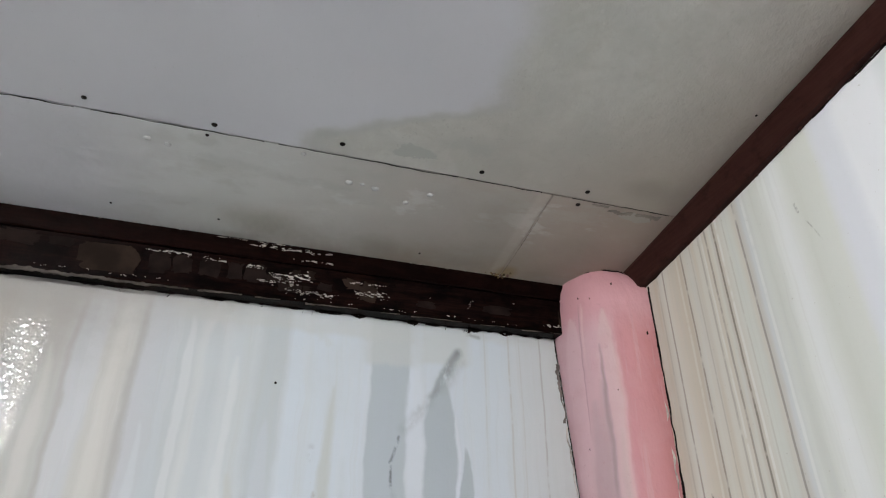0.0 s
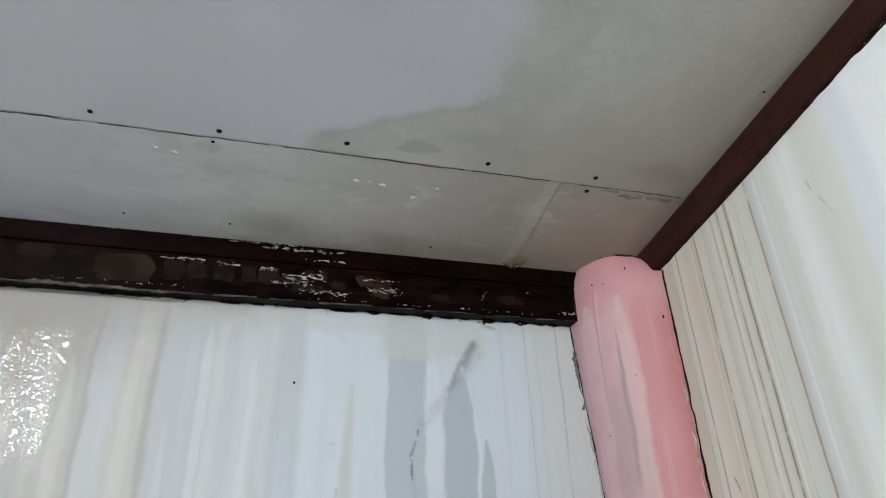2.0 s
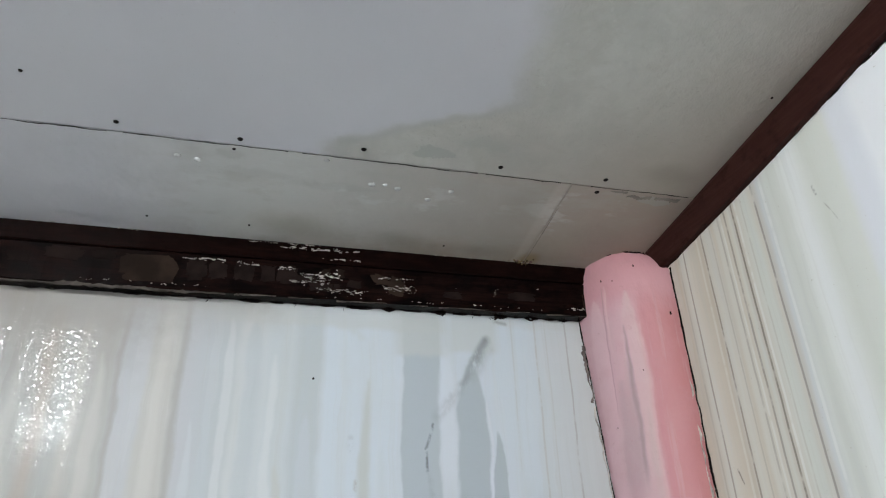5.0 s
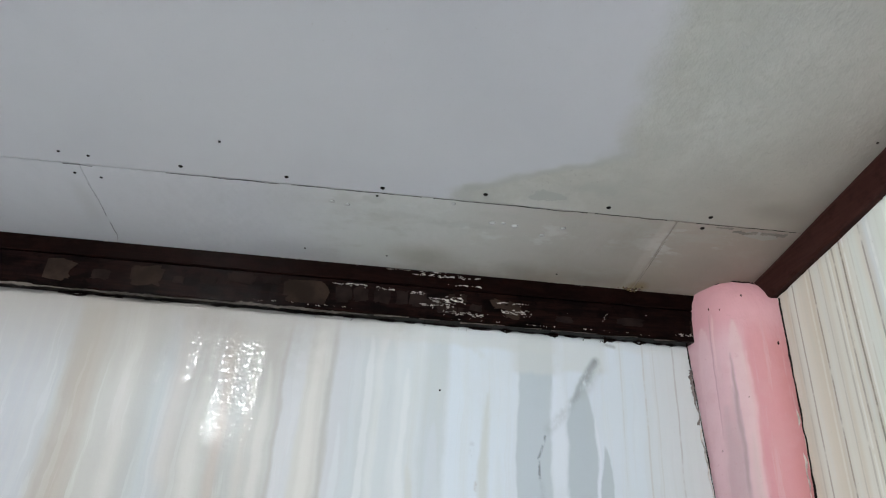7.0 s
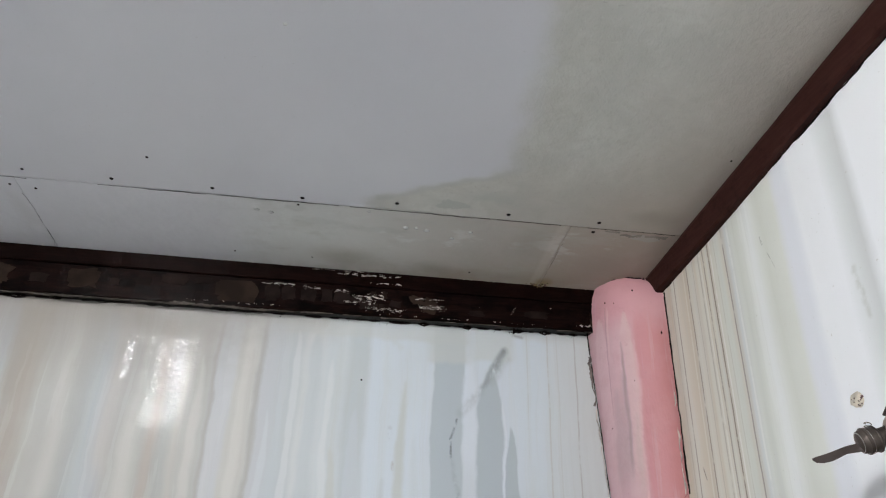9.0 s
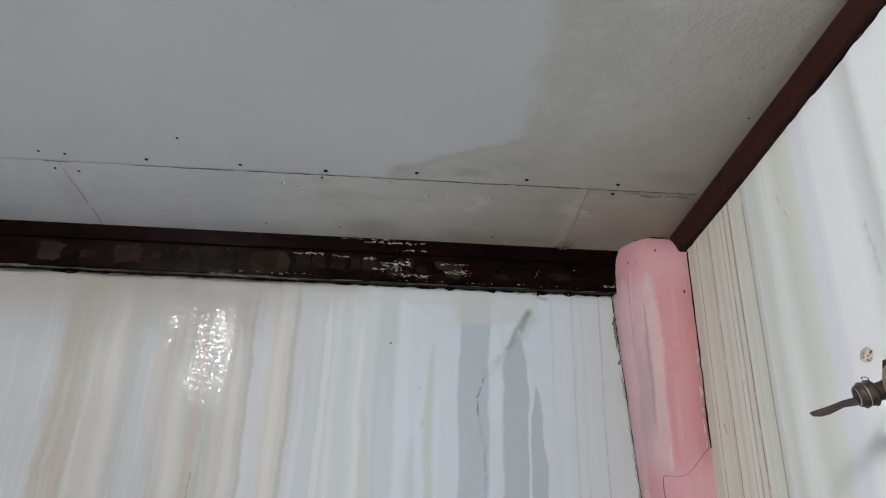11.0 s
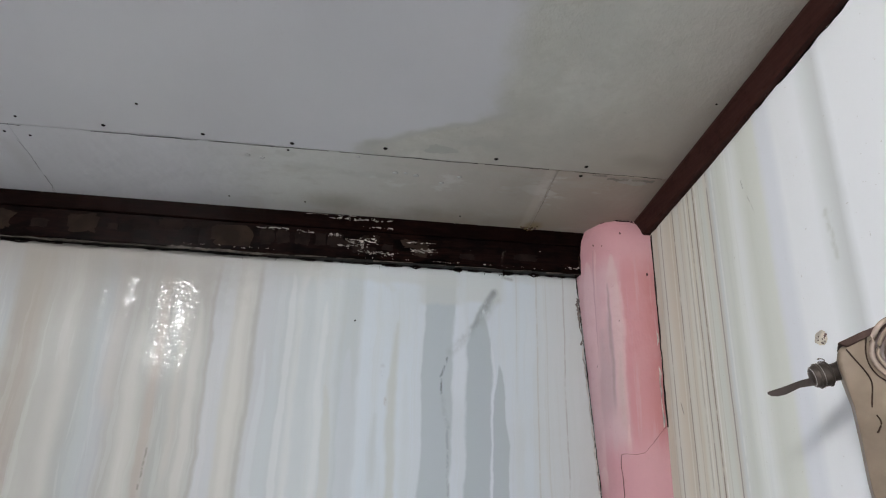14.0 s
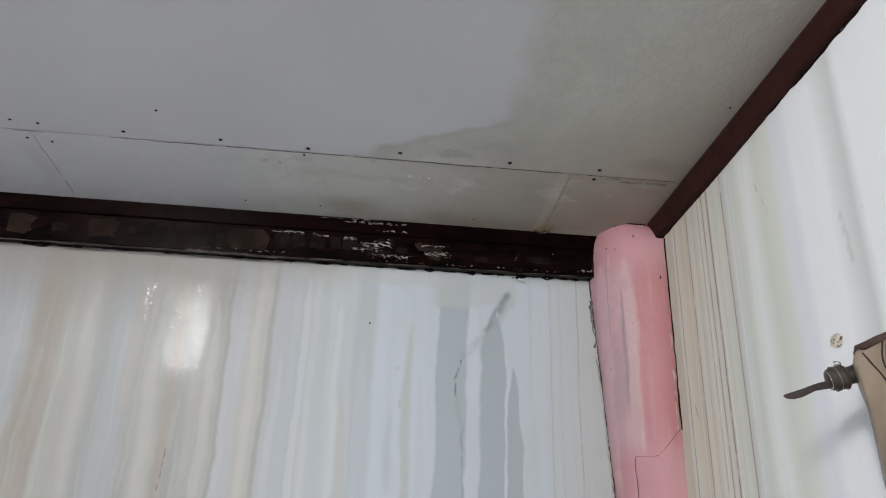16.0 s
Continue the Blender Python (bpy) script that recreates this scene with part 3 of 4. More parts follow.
def tube(points, radius, sides=8, closed=False):
    """A round cord along points; radius may be a list."""
    bm = bmesh.new()
    pts = [Vector(p) for p in points]
    rings = []
    for i, p in enumerate(pts):
        a = pts[(i - 1) % len(pts)] if closed or i else pts[i]
        b = pts[(i + 1) % len(pts)] if closed or i < len(pts) - 1 else pts[i]
        way = (b - a).normalized()
        side = way.orthogonal() if abs(way.z) > 0.95 else way.cross(Vector((0, 0, 1)))
        side.normalize()
        up = side.cross(way)
        r = radius[i] if isinstance(radius, (list, tuple)) else radius
        rings.append([bm.verts.new(p + r * (math.cos(k * math.tau / sides) * side + math.sin(k * math.tau / sides) * up)) for k in range(sides)])
    for i in range(len(rings) if closed else len(rings) - 1):
        a, b = rings[i], rings[(i + 1) % len(rings)]
        for k in range(sides):
            bm.faces.new((a[k], a[(k + 1) % sides], b[(k + 1) % sides], b[k]))
    if not closed:
        bm.faces.new(rings[0])
        bm.faces.new(rings[-1][::-1])
    return bm


def ragged_line(points, across, out, width, depth, steps, seed, lift=0.0, sway=0.8):
    """A crack or seam with a torn outline along points: across is its breadth's direction, out its thickness's."""
    rnd = random.Random(seed)
    pts = [Vector(p) for p in points]
    across, out = Vector(across).normalized(), Vector(out).normalized()
    lens = [0]
    for a, b in zip(pts, pts[1:]):
        lens.append(lens[-1] + (b - a).length)
    bm, rows = bmesh.new(), []
    for i in range(steps + 1):
        d = lens[-1] * i / steps
        k = max(j for j in range(len(lens) - 1) if lens[j] <= d + 1e-9)
        p = pts[k].lerp(pts[k + 1], (d - lens[k]) / (lens[k + 1] - lens[k]))
        wob = noise.noise(p * 30 + Vector((seed, 0, 0))) * width * sway
        w0, w1 = (width * (0.30 + rnd.random() * 0.6) * (0.30 + 1.1 * max(0, noise.noise(p * 16 + Vector((0, seed, 0))) + 0.35)) for _ in range(2))
        if rnd.random() < 0.12:
            w1 *= 1.8
        c = p + across * wob
        rows.append([bm.verts.new(q) for q in (c - across * w0 / 2 + out * lift, c + across * w1 / 2 + out * lift, c + across * w1 / 2 + out * (lift + depth), c - across * w0 / 2 + out * (lift + depth))])
    for a, b in zip(rows, rows[1:]):
        for k in range(4):
            bm.faces.new((a[k], a[(k + 1) % 4], b[(k + 1) % 4], b[k]))
    bm.faces.new(rows[0])
    bm.faces.new(rows[-1][::-1])
    return bm


def flake(cx, cz, w, h, y, thick, seed, torn=0.6, n=30, square=0.6):
    """A thin patch with an uneven outline on a face that looks towards -y."""
    rnd = random.Random(seed)
    bm, front, rear = bmesh.new(), [], []
    for i in range(n):
        t = math.tau * i / n
        c, s = math.cos(t), math.sin(t)
        k = 1 + torn * (0.75 * noise.noise(Vector((2.2 * c, 2.2 * s, seed * 7.7))) + 0.22 * (rnd.random() - 0.5))
        px = cx + w / 2 * k * math.copysign(abs(c) ** square, c)
        pz = cz + h / 2 * k * math.copysign(abs(s) ** square, s)
        front.append(bm.verts.new((px, y - thick, pz)))
        rear.append(bm.verts.new((px, y + 0.0005, pz)))
    bm.faces.new(front)
    bm.faces.new(rear[::-1])
    for i in range(n):
        bm.faces.new((front[i], front[(i + 1) % n], rear[(i + 1) % n], rear[i]))
    return bm


# ---- the room ----
SLOPE, Y0, Z0 = 0.15, 1.283, 2.5


def roof(y):
    """Height of the sloping ceiling."""
    return Z0 - SLOPE * (y - Y0)


def wall(name, bm, material, label):
    return tagged(part(name, bm, material), label, "wall", kind="structure")


tagged(part("floor", block((XW - 0.1, YS - 0.1, -0.12), (XE + 0.1, YN + 0.1, 0)), mat_concrete), "unseen grey floor of the room, dark to limit bounced light", "floor", kind="structure")
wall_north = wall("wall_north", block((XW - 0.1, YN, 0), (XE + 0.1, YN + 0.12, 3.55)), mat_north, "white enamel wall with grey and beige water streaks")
wall_east = wall("wall_east", block((XE, YS - 0.1, 0), (XE + 0.12, YN - 0.002, 3.55)), mat_east, "white enamel wall with tan drip lines by the pillar")
# out of view; the opening is added for the fill lamp
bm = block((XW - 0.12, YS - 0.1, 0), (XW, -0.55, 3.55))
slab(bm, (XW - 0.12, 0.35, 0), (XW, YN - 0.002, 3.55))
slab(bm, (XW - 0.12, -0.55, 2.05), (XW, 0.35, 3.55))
wall("wall_west", bm, mat_dull_wall, "unseen grey wall, dark to limit bounced light, with an added opening")
wall("wall_south", block((XW, YS - 0.12, 0), (XE - 0.002, YS, 3.55)), mat_dull_wall, "unseen grey wall, dark to limit bounced light")


def joint(x):
    """The long joint runs a little askew to the wall."""
    return 1.3145 - 0.008 * (x - 0.2)


# ceiling boards with narrow open joints, one mesh
bm = bmesh.new()
T = 0.008
for x0, x1, y0, y1, dz in ((XW, XE, YS, 1.3085, 0.0), (XW, -0.834, 1.3115, YN, 0.0008), (-0.8325, 0.6885, 1.3115, YN, 0.0), (0.6905, XE, 1.3115, YN, -0.0012)):
    slab(bm, (x0, y0, Z0 + dz), (x1, y1, Z0 + T + dz), 0.0008, SLOPE, Y0)
for v in bm.verts:
    if abs(v.co.y - 1.310) < 0.006:
        v.co.y = v.co.y - 1.310 + joint(v.co.x)
ceiling = tagged(part("ceiling", bm, mat_ceiling), "white boarded ceiling with a grey-green water stain", "ceiling", kind="structure")
bm = slab(bmesh.new(), (XW - 0.1, YS - 0.1, Z0 + T + 0.012), (XE + 0.1, YN + 0.1, Z0 + 0.06), 0, SLOPE, Y0)
tagged(part("ceiling_backing", bm, mat_dark), "dark space above the ceiling boards", "ceiling", kind="structure")

# nails along the joints
NAILS = ((-0.864, 1.279), (-0.796, 1.285), (-0.853, 1.355), (-0.791, 1.364), (-0.577, 1.290), (-0.319, 1.290), (-0.080, 1.296), (-0.093, 1.328), (0.179, 1.281),
         (0.497, 1.284), (0.765, 1.282), (0.763, 1.327), (-0.464, 1.188), (1.0, 0.976), (-0.06, 1.595), (0.445, 1.608), (-0.296, 1.595))
bm = bmesh.new()
bmesh.ops.create_cone(bm, cap_ends=True, segments=10, radius1=0.0046, radius2=0.0058, depth=0.002)
nail_mesh = to_mesh("nail_head", bm, mat_nail)
for i, (nx, ny) in enumerate(NAILS):
    ob = new("nail_head", nail_mesh)
    ob.parent = ceiling
    k = 0.55 if i > 12 else 0.68 if i in (0, 1, 2, 3, 7, 12) else 0.95 if i in (4, 5) else 1.1
    ob.matrix_basis = pose(nx, ny, roof(ny) - (0.0018 if nx > 0.69 and ny > 1.31 else 0.0004)) @ Matrix.Diagonal((k, k, 1, 1))

# hairline crack that runs from the joint to the beam
part("crack", ragged_line([(-0.835, 1.39, roof(1.39)), (-0.829, 1.46, roof(1.46)), (-0.832, 1.53, roof(1.53))], (1, 0, 0), (0, 0, -1), 0.0010, 0.0004, 26, 5), mat_nail, ceiling)
part("crack", ragged_line([(-0.832, 1.56, roof(1.56)), (-0.830, 1.61, roof(1.61)), (-0.838, 1.652, roof(1.652))], (1, 0, 0), (0, 0, -1), 0.0026, 0.0006, 22, 6), mat_nail, ceiling)
# dark open lengths of the long joint
for i, (a, b) in enumerate(((-0.87, -0.80), (-0.62, -0.34), (-0.31, 0.02), (0.05, 0.45), (0.47, 0.66), (0.74, 1.01))):
    part("open_joint", ragged_line([(a, joint(a), roof(joint(a))), (b, joint(b), roof(joint(b)))], (0, 1, 0), (0, 0, -1), 0.0044, 0.0006, 40, 20 + i), mat_dark, ceiling)
part("joint_filler", ragged_line([(0.6885, 1.318, roof(1.318)), (0.6895, 1.648, roof(1.648))], (1, 0, 0), (0, 0, -1), 0.004, 0.0014, 60, 44, 0, 0.4), mat_pale_filler, ceiling)
part("open_joint", ragged_line([(0.6925, 1.40, roof(1.40) - 0.0012), (0.6930, 1.64, roof(1.64) - 0.0012)], (1, 0, 0), (0, 0, -1), 0.0012, 0.0006, 40, 45), mat_torn, ceiling)
# torn paper hanging along the joint by the corner
mat_scrap = plain("lifted_grey_paint", (0.25, 0.235, 0.205), 0.7)
for k, (a, b, w) in enumerate(((0.846, 0.910, 0.036), (0.922, 0.99, 0.024), (0.795, 0.84, 0.012))):
    y = joint(a) + w * 0.5
    part("lifted_paint", ragged_line([(a, y, roof(y) - 0.0026), (b, y - 0.001, roof(y) - 0.0026)], (0, 1, 0), (0, 0, -1), w, 0.0012, 26, 61 + k, 0, 0.25), mat_scrap, ceiling)

# water drops that hang from the ceiling
for dx, dy, r in ((-0.209, 1.367, 5), (-0.170, 1.374, 5), (0.104, 1.329, 4), (0.215, 1.392, 6), (0.277, 1.397, 6), (0.406, 1.386, 5), (0.357, 1.425, 5), (0.245, 1.39, 4), (-0.095, 0.733, 3)):
    bm = bmesh.new()
    bmesh.ops.create_uvsphere(bm, u_segments=14, v_segments=8, radius=r * 0.0015)
    for v in bm.verts:
        v.co.z = v.co.z * (0.42 if v.co.z < 0 else 0.03)
    ob = part("water_drop", bm, mat_water, None, smooth=True)
    ob.matrix_basis = pose(dx, dy, roof(dy) - 0.0002)
    tagged(ob, "clear water drop hanging from the damp ceiling", "water drop", "drops on the ceiling")

# ---- beam along the north wall ----
YF, YB = 1.653, 1.656   # fronts of the upper strip and of the board under it
ZS, ZB = 2.393, 2.293
beam = new("beam_north")
tagged(beam, "dark brown gloss-painted timber beam with peeled patches", "beam", kind="structure")


def worn_bar(lo, hi, cuts, seed, amount):
    """A long bar along x whose edges wander a little."""
    bm = bmesh.new()
    rings = []
    for i in range(cuts + 1):
        x = lo[0] + (hi[0] - lo[0]) * i / cuts
        j = [noise.noise(Vector((x * 9, k * 5.0, seed))) * amount + noise.noise(Vector((x * 60, k * 5.0, seed))) * amount * 0.5 for k in range(4)]
        b = 0.003
        ring = [(hi[1], lo[2]), (lo[1] + b, lo[2] + j[0]), (lo[1] + j[1], lo[2] + b + j[0]), (lo[1] + j[1], hi[2] - b), (lo[1] + b, hi[2]), (hi[1], hi[2])]
        rings.append([bm.verts.new((x, y, z)) for y, z in ring])
    for a, b in zip(rings, rings[1:]):
        for k in range(6):
            bm.faces.new((a[k], a[(k + 1) % 6], b[(k + 1) % 6], b[k]))
    bm.faces.new(rings[0])
    bm.faces.new(rings[-1][::-1])
    return bm


part("cornice_strip", worn_bar((XW, YF, ZS), (0.93, YN, roof(YF) + 0.0), 160, 1.0, 0.0018), mat_trim, beam, "smooth dark brown upper strip")
part("face_board", worn_bar((XW, YB, ZB), (0.90, YN, ZS - 0.001), 160, 4.0, 0.0022), mat_board, beam, "blackened lower board with peeled paint")
part("filler_ledge", ragged_line([(XW, YB + 0.004, ZB - 0.001), (-0.10, YB + 0.004, ZB - 0.003)], (0, 0, 1), (0, -1, 0), 0.010, 0.005, 420, 9, 0, 0.3), mat_mortar, beam, "crumbling grey filler under the board")
for k, (a, b) in enumerate(((-0.08, 0.02), (0.05, 0.11), (0.17, 0.30), (0.36, 0.41), (0.44, 0.58), (0.63, 0.70), (0.75, 0.87))):
    part("filler_ledge", ragged_line([(a, YB + 0.004, ZB - 0.001), (b, YB + 0.004, ZB + 0.001)], (0, 0, 1), (0, -1, 0), 0.004, 0.003, int(300 * (b - a)) + 6, 330 + k, 0, 0.5), mat_mortar, beam, "crumbling grey filler under the board")
# the shade line under the beam, modelled as ragged black strips
for k, (a, b, w) in enumerate(((-0.98, -0.80, 0.006), (-0.74, -0.60, 0.003), (-0.56, -0.47, 0.005), (-0.36, -0.20, 0.004), (-0.17, 0.04, 0.007), (0.06, 0.17, 0.005), (0.20, 0.47, 0.007), (0.49, 0.60, 0.005), (0.61, 0.74, 0.008), (0.75, 0.88, 0.006))):
    za, zb = (ZB - 0.001 + 0.001 * (x + 0.9) for x in (a, b))
    part("shade_seam", ragged_line([(a, YN, za), (b, YN, zb)], (0, 0, 1), (0, -1, 0), w * 1.7, 0.002, int(300 * (b - a)) + 8, 300 + k, 0, 0.7), mat_crack_shade, beam, "ragged black strip for the shade along the wall's top edge")

# short black tufts below that line
rnd = random.Random(41)
for k in range(20):
    x = rnd.uniform(-0.3, 0.86) if k > 10 else rnd.gauss(0.615, 0.010)
    bm = ragged_line([(x, YN, ZB - 0.004), (x + rnd.gauss(0, 0.004), YN, ZB - rnd.uniform(0.007, 0.013))], (1, 0, 0), (0, -1, 0), rnd.uniform(0.002, 0.006), 0.0012, 6, k)
    part("dark_tuft", bm, mat_crack_shade, beam)

# bare patches on the board: place, width, height, height of the middle, kind
PATCHES = ((-1.00, 0.12, 0.062, 2.346, 0), (-0.735, 0.085, 0.060, 2.350, 0), (-0.645, 0.03, 0.022, 2.345, 1), (-0.47, 0.085, 0.030, 2.368, 1), (-0.385, 0.05, 0.024, 2.370, 1), (-0.285, 0.125, 0.068, 2.348, 0),
           (-0.175, 0.045, 0.055, 2.350, 1), (-0.125, 0.04, 0.045, 2.352, 1), (-0.06, 0.045, 0.045, 2.353, 1), (-0.005, 0.035, 0.042, 2.353, 1), (0.045, 0.05, 0.050, 2.353, 1), (0.085, 0.06, 0.022, 2.345, 1),
           (0.16, 0.06, 0.026, 2.365, 0), (0.14, 0.08, 0.022, 2.326, 1), (0.215, 0.035, 0.020, 2.340, 1), (0.30, 0.07, 0.030, 2.358, 0), (0.325, 0.045, 0.045, 2.340, 0), (0.48, 0.05, 0.018, 2.328, 1),
           (0.68, 0.08, 0.022, 2.338, 1), (0.845, 0.05, 0.050, 2.335, 0), (-0.86, 0.05, 0.03, 2.34, 1), (-0.56, 0.05, 0.03, 2.352, 1))
for i, (px, w, h, pz, kind) in enumerate(PATCHES):
    part("paint_patch", flake(px, pz, w, h, YB, 0.0006 + 0.0002 * (i % 3), 100 + i, 0.50, 48, 0.40), (mat_patch, mat_patch_grey)[kind], beam)
# white chips where the old paint shows
def sliver(cx, cz, w, h, y, seed):
    """A torn scrap of paint, longer than high, a little tilted."""
    rnd = random.Random(seed)
    n = rnd.choice((5, 6, 7, 9))
    tilt = rnd.gauss(0, 0.25) if w > h else rnd.gauss(0, 0.6)
    bm, front, rear = bmesh.new(), [], []
    for i in range(n):
        t = math.tau * (i + rnd.uniform(-0.35, 0.35)) / n
        k = rnd.uniform(0.35, 1.15)
        a, b = w / 2 * k * math.cos(t), h / 2 * k * math.sin(t)
        px, pz = cx + a * math.cos(tilt) - b * math.sin(tilt), cz + a * math.sin(tilt) + b * math.cos(tilt)
        front.append(bm.verts.new((px, y - 0.0008, pz)))
        rear.append(bm.verts.new((px, y + 0.0008, pz)))
    bm.faces.new(front)
    bm.faces.new(rear[::-1])
    for i in range(n):
        bm.faces.new((front[i], front[(i + 1) % n], rear[(i + 1) % n], rear[i]))
    return bm


rnd = random.Random(8)
# along the board: from, to, height, spread, count
CHIPS = ((-0.20, -0.11, 2.378, 0.003, 26), (-0.08, -0.03, 2.374, 0.003, 14), (0.02, 0.06, 2.370, 0.005, 18), (0.08, 0.18, 2.355, 0.008, 42), (0.05, 0.15, 2.336, 0.004, 34), (0.11, 0.24, 2.318, 0.005, 40),
         (0.28, 0.36, 2.362, 0.002, 16), (0.598, 0.606, 2.345, 0.010, 7), (0.725, 0.735, 2.362, 0.004, 4), (0.82, 0.88, 2.312, 0.003, 16), (0.47, 0.50, 2.347, 0.002, 5), (0.29, 0.37, 2.335, 0.008, 14), (-0.5, -0.1, 2.305, 0.003, 22), (0.1, 0.8, 2.302, 0.002, 22))


def lace(a, b, z, half, y, seed, cover):
    """A torn sheet of old white paint, only scraps of it left, in streaks along the board."""
    cell = 0.0011
    nx, nz = int((b - a) / cell) + 1, int(4 * half / cell) + 1
    bm, verts = bmesh.new(), {}

    def corner(i, k):
        if (i, k) not in verts:
            j = noise.noise_vector(Vector((i * 3.7, k * 5.3, seed))) * 0.0004
            verts[i, k] = bm.verts.new((a + i * cell + j.x, y + 0.0003 * j.y / 0.0004, z + (k - nz / 2) * cell + j.z))
        return verts[i, k]

    for i in range(nx):
        x = a + i * cell
        mid = noise.noise(Vector((x * 35, seed, 0))) * half * 0.8
        end = min(1, (i + 1) / (nx * 0.15), (nx - i) / (nx * 0.15))
        for k in range(nz):
            h = (k - nz / 2) * cell
            v = noise.noise(Vector((x * 75, h * 260, seed))) + 0.7 * noise.noise(Vector((x * 240, h * 520, seed + 4)))
            if v - 0.55 * ((h - mid) / half) ** 2 - 0.5 * (1 - end) > 0.55 - cover:
                bm.faces.new((corner(i, k), corner(i + 1, k), corner(i + 1, k + 1), corner(i, k + 1)))
    grown = bmesh.ops.extrude_face_region(bm, geom=list(bm.faces))["geom"]
    for v in grown:
        if isinstance(v, bmesh.types.BMVert):
            v.co.y += 0.0012
    return bm


for k, (a, b, z, spread, count) in enumerate(CHIPS):
    half = max(spread * 1.5, 0.0035)
    if count > 6:
        part("chipped_paint", lace(a - 0.01, b + 0.01, z, half, YB - 0.0022, 20.0 + k * 7, 0.34 if count > 12 and b - a < 0.2 else 0.0), mat_chip, beam, "scraps of old white paint")
    for _ in range(count // 3):
        part("paint_chip", sliver(rnd.uniform(a, b), z + rnd.gauss(0, spread), rnd.uniform(0.0015, 0.007), rnd.uniform(0.001, 0.003), YB - 0.0012, rnd.random()), mat_chip, beam)
for k, (a, b, z, spread, count) in enumerate(((0.01, 0.22, 2.430, 0.0028, 60), (-0.42, -0.12, 2.4425, 0.0007, 34), (0.40, 0.86, 2.4425, 0.0007, 44), (-0.05, 0.14, 2.439, 0.0012, 26), (0.12, 0.24, 2.405, 0.002, 12), (-0.9, -0.45, 2.4428, 0.0005, 16))):
    part("chipped_paint", lace(a, b, z, spread * 1.4 + 0.0006, YF - 0.0016, 200.0 + k * 7, 0.36 if b - a < 0.25 else 0.22), mat_chip, beam, "scraps of old white paint")
    for _ in range(count // 3):
        part("paint_chip", sliver(rnd.uniform(a, b), z + rnd.gauss(0, spread), rnd.uniform(0.003, 0.030) * rnd.random() + 0.002, rnd.uniform(0.0008, 0.0024), YF - 0.001, rnd.random()), mat_chip, beam)
# rusty crumbs where the short joint meets the beam
mat_rust = plain("ochre_rust", (0.15, 0.11, 0.055), 0.9, 0.6, 300)
for k in range(34):
    bm = bmesh.new()
    bmesh.ops.create_icosphere(bm, subdivisions=1, radius=rnd.uniform(0.0015, 0.0045))
    for v in bm.verts:
        v.co *= 1 + 0.5 * noise.noise(v.co * 400 + Vector((k, 0, 0)))
    ob = part("rust_crumb", bm, mat_rust if k % 3 else mat_maroon, beam)
    ob.location = (rnd.gauss(0.683, 0.014), 1.650 - abs(rnd.gauss(0.0, 0.007)), roof(1.65) - rnd.uniform(-0.001, 0.010))

# ---- moulding along the east wall, parallel to the ceiling ----
bm, rings = bmesh.new(), []
for i in range(91):
    y = YS + (1.60 - YS) * i / 90
    top = roof(y)
    low = top - 0.066 - 0.012 * min(1, max(0, (y - 0.75) / 0.4)) + noise.noise(Vector((y * 14, 0, 3))) * 0.0015
    xf = 1.024 + noise.noise(Vector((y * 10, 4, 3))) * 0.0012
    ring = [(XE, low), (xf + 0.010, low), (xf + 0.004, low + 0.006), (xf, top - 0.010), (xf + 0.002, top), (XE, top)]
    rings.append([bm.verts.new((x, y, z)) for x, z in ring])
for a, b in zip(rings, rings[1:]):
    for k in range(6):
        bm.faces.new((a[k], a[(k + 1) % 6], b[(k + 1) % 6], b[k]))
bm.faces.new(rings[0])
bm.faces.new(rings[-1][::-1])
trim = tagged(part("trim_east", bm, mat_trim_east), "brown painted timber moulding under the ceiling edge", "moulding", kind="structure")


def mould_low(y):
    return roof(y) - 0.066 - 0.012 * min(1, max(0, (y - 0.75) / 0.4))


# shade of the gap under the moulding, laid on as a black strip
part("shadow_gap", ragged_line([(XE, 1.50, mould_low(1.5)), (XE, 0.9, mould_low(0.9)), (XE, 0.3, mould_low(0.3))], (0, 0.15, 1), (-1, 0, 0), 0.005, 0.003, 160, 31), mat_crack_shade, trim)
rnd = random.Random(12)
for y in (0.925, 0.845, 1.30, 1.20, 1.06, 0.72, 0.98):
    bm = bmesh.new()
    bmesh.ops.create_icosphere(bm, subdivisions=1, radius=1)
    for v in bm.verts:
        v.co = Vector((v.co.x * 0.004, v.co.y * rnd.uniform(0.006, 0.012), v.co.z * rnd.uniform(0.003, 0.006))) * rnd.uniform(0.7, 1.2)
    ob = part("paint_drip", bm, mat_trim_east, trim)
    ob.location = (XE - 0.006, y, mould_low(y) - 0.001)

# ---- pink pillar in the corner ----
def section(z, top):
    """Control points of the pillar's outline in plan at a height."""
    k = min(1, max(0, (z - (top - 0.10)) / 0.10)) ** 2
    lean = 0.07 * min(1, max(0, 2.30 - z) / 0.95)
    a, b, c = Vector((0.868 + lean, 1.70)), Vector((0.872 + lean * 0.8, 1.515)), Vector((1.052, 1.492))
    a2, b2, c2 = Vector((0.888, 1.70)), Vector((0.893, 1.530)), Vector((1.052, 1.560))
    return a.lerp(a2, k), b.lerp(b2, k), c.lerp(c2, k)


